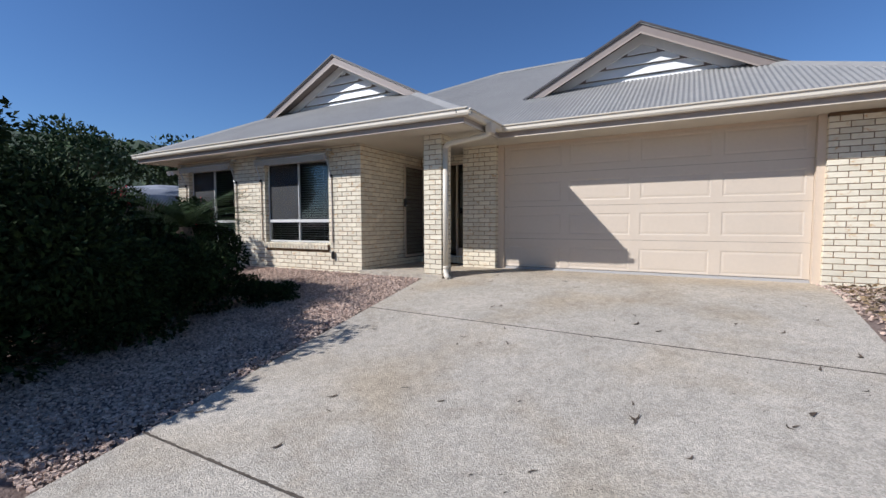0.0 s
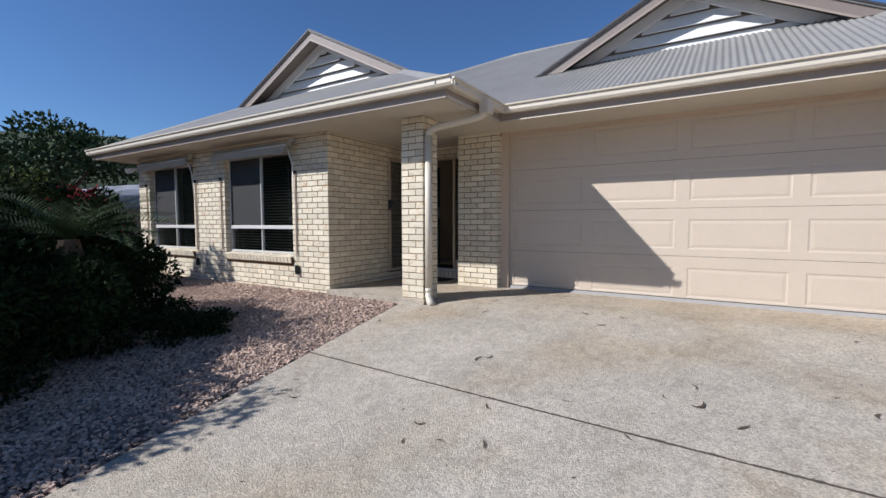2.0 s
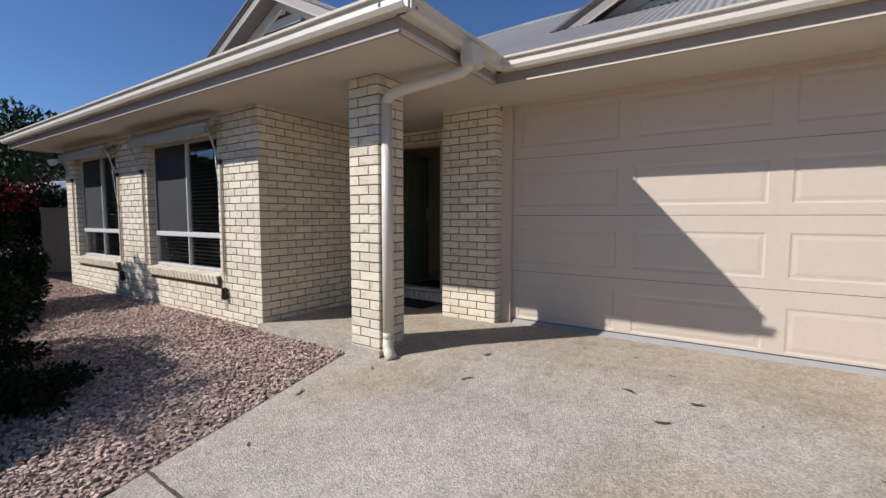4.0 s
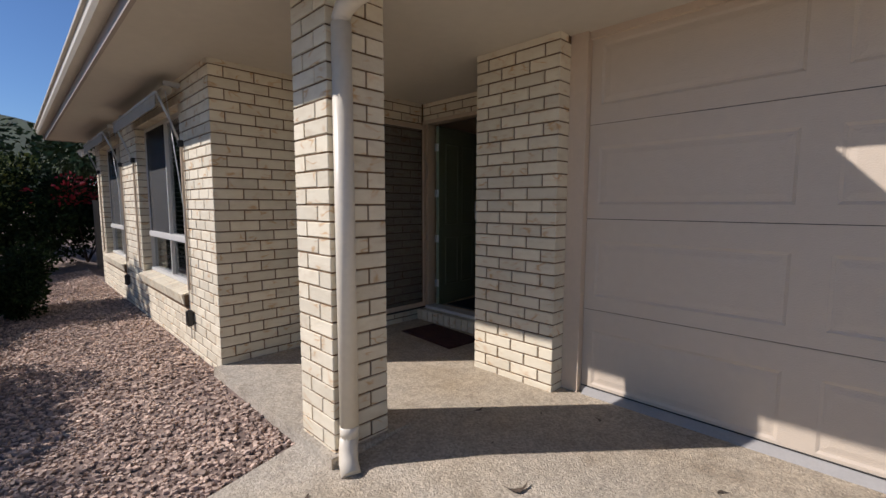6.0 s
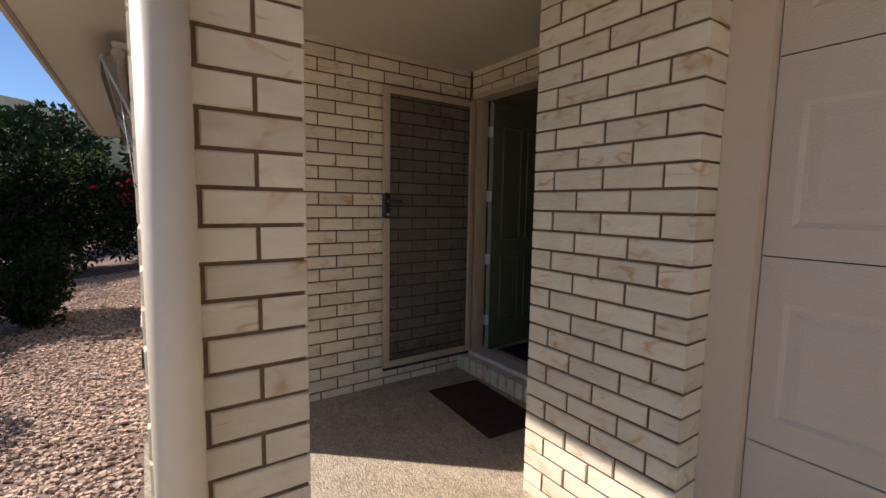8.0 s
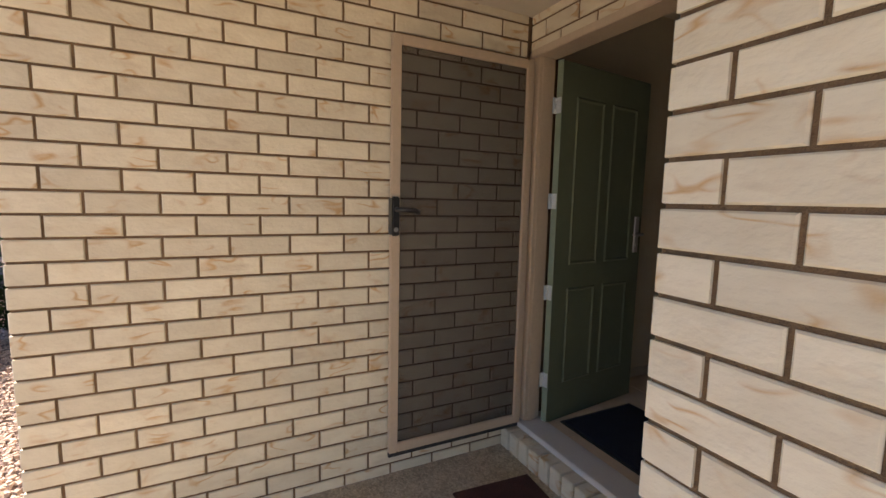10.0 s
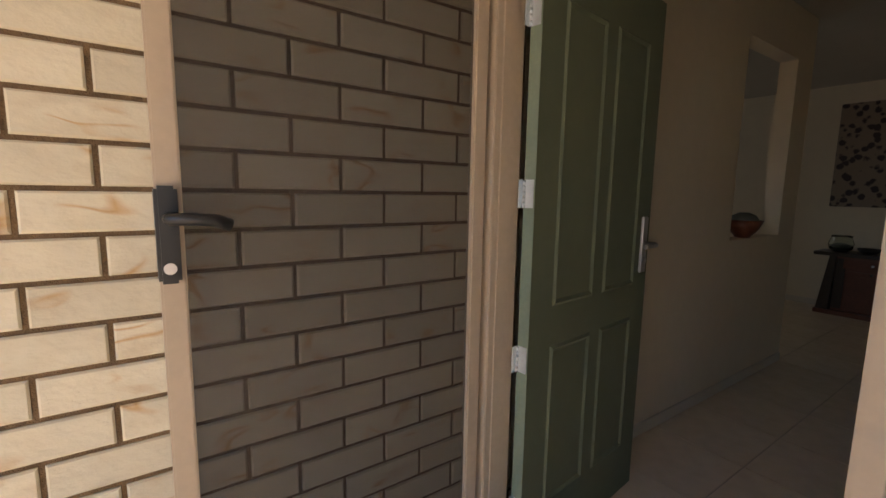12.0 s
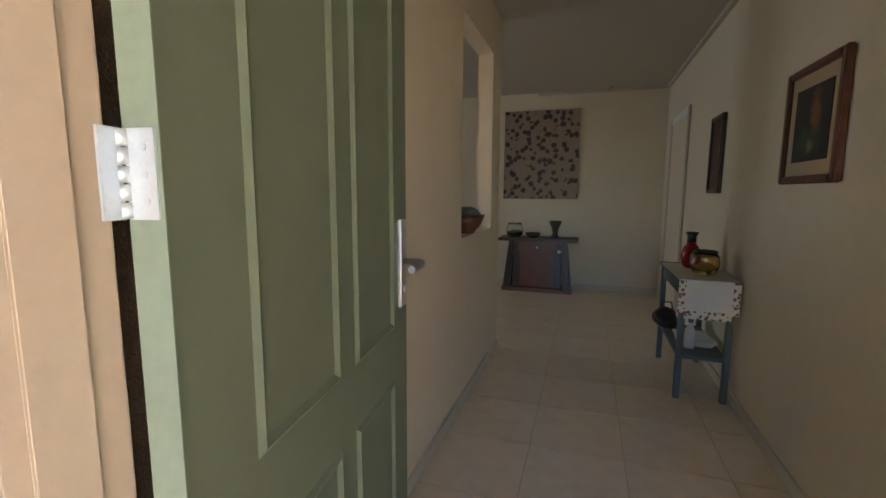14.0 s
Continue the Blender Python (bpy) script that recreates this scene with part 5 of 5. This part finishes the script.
# fence and the covered boat beyond it
fence = thing("fence", pose(-8.3, 0.2, -0.1), "dark grey sheet metal fence along the side boundary", "fence")
for i in range(7):
    part("fence_panel", boxm(-0.01, 0.01, i * 1.2 + 0.03, (i + 1) * 1.2 - 0.03, 0.05, 1.45), FENCE, fence)
    part("post", boxm(-0.03, 0.03, i * 1.2 - 0.03, i * 1.2 + 0.03, 0, 1.5), FENCE, fence)
part("rail", boxm(-0.025, 0.025, -0.03, 8.4, 1.45, 1.49), FENCE, fence)
boat = thing("covered_boat", pose(-10.7, 2.6, 0.3), "boat under a pale grey-white cover behind the fence", "boat")
bm = bmesh.new()
bmesh.ops.create_icosphere(bm, subdivisions=4, radius=1)
for v in bm.verts:
    v.co = Vector((v.co.x * 1.1, v.co.y * 2.6, max(-0.2, v.co.z) * 0.7 + 1.25 + 0.05 * noise.noise(v.co * 6)))
part("cover", bm, material("boat_cover", (0.42, 0.43, 0.45), 0.6, vary=0.3, scale=2), boat, "pale grey-white cloth cover")
part("hull", boxm(-0.8, 0.8, -2.2, 2.2, 0.35, 1.1, bevel=0.2), WHITE, boat)
for s in (-1, 1):
    part("wheel", tube([(s * 0.85, 0.4, -0.05), (s * 1.0, 0.4, -0.05)], 0.3, 20), RUBBER, boat)


def hill():
    xs = np.linspace(-260, 60, 90)
    verts, faces = [], []
    for j in range(5):
        for x in xs:
            a = radians(95 + (x + 260) / 320 * 110)
            rad = 120 + j * 20
            hgt = (j / 4) ** 0.7 * (33 + 5 * noise.noise(Vector((x * 0.02, 0, 0))) + 1.8 * noise.noise(Vector((x * 0.2, j, 0))) + 1.2 * noise.noise(Vector((x * 0.7, j, 3))))
            verts.append((rad * math.cos(a), rad * math.sin(a), hgt - 1.5))
    w = len(xs)
    for j in range(4):
        for i in range(w - 1):
            q = j * w + i
            faces.append((q, q + 1, q + w + 1, q + w))
    me = bpy.data.meshes.new("backdrop")
    me.from_pydata(verts, [], faces)
    part("backdrop", me, material("far_woods", (0.05, 0.075, 0.035), 1.0, second=(0.025, 0.04, 0.018), scale=0.12, bump=1.0, bump_scale=0.5), kind="structure", label="low wooded hill far off")


hill()


def stones(name, count, inside, z_of, lo, hi, seed, label):
    """Loose angular pebbles as one mesh."""
    rng = np.random.default_rng(seed)
    cube = np.array([(x, y, z) for x in (-1, 1) for y in (-1, 1) for z in (-1, 1)], float)
    quads = np.array([(0, 1, 3, 2), (4, 6, 7, 5), (0, 4, 5, 1), (2, 3, 7, 6), (0, 2, 6, 4), (1, 5, 7, 3)])
    pts = inside(rng, count)
    n = len(pts)
    c = cube[None] * (1 + rng.uniform(-0.38, 0.3, (n, 8, 3)))
    c *= np.stack([rng.uniform(0.55, 1.0, n), rng.uniform(0.45, 0.8, n), rng.uniform(0.3, 0.55, n)], 1)[:, None] * (rng.uniform(lo, hi, n) / 2)[:, None, None]
    ang = rng.uniform(0, 6.283, n)
    tilt = rng.normal(0, 0.3, n)
    y_, z_ = c[..., 1].copy(), c[..., 2].copy()
    c[..., 1] = y_ * np.cos(tilt)[:, None] - z_ * np.sin(tilt)[:, None]
    c[..., 2] = y_ * np.sin(tilt)[:, None] + z_ * np.cos(tilt)[:, None]
    x_, y_ = c[..., 0].copy(), c[..., 1].copy()
    c[..., 0] = x_ * np.cos(ang)[:, None] - y_ * np.sin(ang)[:, None]
    c[..., 1] = x_ * np.sin(ang)[:, None] + y_ * np.cos(ang)[:, None]
    z = np.array([z_of(p[1]) for p in pts]) + rng.uniform(-0.004, 0.012, n)
    v = c + np.stack([pts[:, 0], pts[:, 1], z], 1)[:, None]
    f = (quads[None] + (np.arange(n) * 8)[:, None, None]).reshape(-1, 4)
    me = bpy.data.meshes.new(name)
    me.from_pydata(v.reshape(-1, 3).tolist(), [], f.tolist())
    part(name, me, GRAVEL, kind="stuff", label=label)


def bed(rng, n):
    m = n * 2
    x = np.where(rng.random(m) < 0.72, rng.uniform(-2.6, 2.1, m), rng.uniform(-8.0, -2.6, m))
    y = np.where(x > -2.6, rng.uniform(-5.6, -0.02, m), rng.uniform(-3.4, -0.02, m))
    ok = (x < 1.40 + 0.125 * -y) & ~((y > -0.075) & (x > -0.03))
    return np.stack([x, y], 1)[ok][:n]


stones("gravel", 58000, bed, lambda y: bed_z(y) + 0.004, 0.016, 0.038, 7, "loose pinkish brown gravel")
stones("gravel_east", 2500, lambda rng, n: np.stack([rng.uniform(7.1, 8.8, n), rng.uniform(-2.2, 1.4, n)], 1), lambda y: drive_z(y) + 0.0, 0.02, 0.05, 9, "loose brown gravel and leaf litter")


def litter():
    """Curled dry leaves, bark strips and twigs lying on the driveway."""
    rng = np.random.default_rng(3)
    dry = material("dry_leaf", (0.12, 0.085, 0.055), 0.85, second=(0.05, 0.036, 0.025), scale=20, random_tint=0.4)
    verts, faces = [], []
    n = 300
    for i in range(n):
        y = rng.uniform(-6.3, 1.3)
        x = rng.uniform(1.6, 6.9)
        big = i < 75
        L = rng.uniform(0.05, 0.12) if big else rng.uniform(0.012, 0.035)
        w = L * rng.uniform(0.07, 0.17)
        a = rng.uniform(0, math.pi) if rng.random() < 0.5 else rng.normal(0.75, 0.35)
        u, v = np.array([math.cos(a), math.sin(a)]), np.array([-math.sin(a), math.cos(a)])
        bend = rng.uniform(-0.35, 0.35) * L
        k = len(verts)
        m = 6
        for j in range(m + 1):
            f = j / m
            half = w * math.sin(math.pi * (0.08 + 0.88 * f)) * rng.uniform(0.7, 1.2)
            c = np.array([x, y]) + u * L * (f - 0.5) + v * bend * (4 * f * (1 - f))
            z = drive_z(c[1]) + 0.003 + 0.10 * L * (2 * f - 1) ** 2
            for s_, up in ((-1, 0.25), (0, 0.0), (1, 0.25)):
                p = c + v * half * s_
                verts.append((p[0], p[1], z + up * half))
        for j in range(m):
            for q in (0, 1):
                o = k + 3 * j + q
                faces.append((o, o + 1, o + 4, o + 3))
    me = bpy.data.meshes.new("leaf_litter")
    me.from_pydata(verts, [], faces)
    part("leaf_litter", me, dry, kind="stuff", label="dry brown leaves and bark strips on the driveway")


litter()


def east_litter():
    rng = np.random.default_rng(12)
    n = 1500
    x, y = rng.uniform(7.2, 9.0, n), rng.uniform(-2.4, 1.3, n)
    sp = np.stack([x, y, np.array([drive_z(v) + 0.03 for v in y])], 1)
    o = np.stack([rng.normal(0, 1, n), rng.normal(0, 1, n), rng.normal(0, 0.15, n)], 1) * 3
    me = leaves_mesh("fallen_leaves", sp, o, 0.075, rng, material("fallen_leaf", (0.27, 0.19, 0.10), 0.85, second=(0.10, 0.07, 0.04), scale=5, random_tint=0.5), 2.2)
    part("fallen_leaves", me, None, kind="stuff", label="tan and brown fallen leaves on the bed beside the driveway")


east_litter()

# the sky's light through the window of the side room
lamp = bpy.data.lights.new("room_window_light", "AREA")
lamp.shape, lamp.size, lamp.size_y, lamp.energy, lamp.color = "RECTANGLE", 2.2, 1.6, 2.6, (0.72, 0.86, 1.0)
new("room_window_light", lamp).matrix_world = look((-5.7, 6.4, 1.5), (0, 6.6, 1.2))

# ---- bricks ----
lay(wall_side, (0, 0), (0, 1), (-1, 0), D - 0.02, 28, lift=WALL_LIFT, depth=0.11)
lay(wall_front, (0, 0), (-1, 0), (0, 1), -XW0, 28, BASE, lift=WALL_LIFT, odd_start=0.0, even_start=0.12, depth=0.11, near=0.0, limit=300,
    holes=((-W1[1], -W1[0], 0.37, 2.20), (-W2[1], -W2[0], 0.37, 2.20)))
lay(lintel, (0, D), (1, 0), (0, 1), PIER0 - 0.01, 28, 26, lift=WALL_LIFT, odd_start=-0.12, depth=0.10)
lay(pier, (PIER0, PIERY), (1, 0), (0, 1), PIER1 - PIER0, 28, 0, odd_start=0.12, even_start=0.0, depth=0.146)
lay(pier, (PIER0, PIERY), (0, 1), (1, 0), D - PIERY - 0.03, 28, 0, odd_start=0.0, even_start=0.12, depth=0.11)
part("cap_brick", boxm(XW0, -0.101, 0.0, 0.1, 28 * C + WALL_LIFT, SOF, bevel=0.002), BRICK, wall_front)
part("cap_brick", boxm(0.001, PIER0 - 0.001, D, D + 0.1, 28 * C + WALL_LIFT, SOF, bevel=0.002), BRICK, lintel)
part("cap_brick", boxm(PIER0, PIER1, PIERY, PIERY + 0.1, 28 * C + LIFT, SOF, bevel=0.002), BRICK, pier)
lay(wall_right, (7.16, 1.435), (1, 0), (0, 1), 0.93, 28, -3, odd_start=-0.12, depth=0.11)


def place_brick(parent, cx, cy, z, yaw):
    ob = new("brick", brick_mesh(0.23, 0.11))
    ob.matrix_basis = pose(cx, cy, z, 0, 0, yaw + wall_rng.uniform(-0.2, 0.2))
    ob.parent = parent


for c in range(-2, 28):
    z = c * C + COLUMN_LIFT
    e = c % 2 == 0
    a, b = (0.115, 0.235) if e else (0.235, 0.115)
    place_brick(column, CX0 + a, CY0, z, 0)
    place_brick(column, CX1, CY0 + a, z, 90)
    place_brick(column, CX1 - a, CY1, z, 180)
    place_brick(column, CX0, CY1 - a, z, 270)
sb = finish(boxm(-0.038, 0.038, -0.105, 0.0, 0.0, 0.118, bevel=0.004), "brick")
sb.materials.append(BRICK)
for i in range(17):
    part("brick", sb, BRICK, step, at=pose(0.045 + i * 0.0865, 0.0, 0.001))
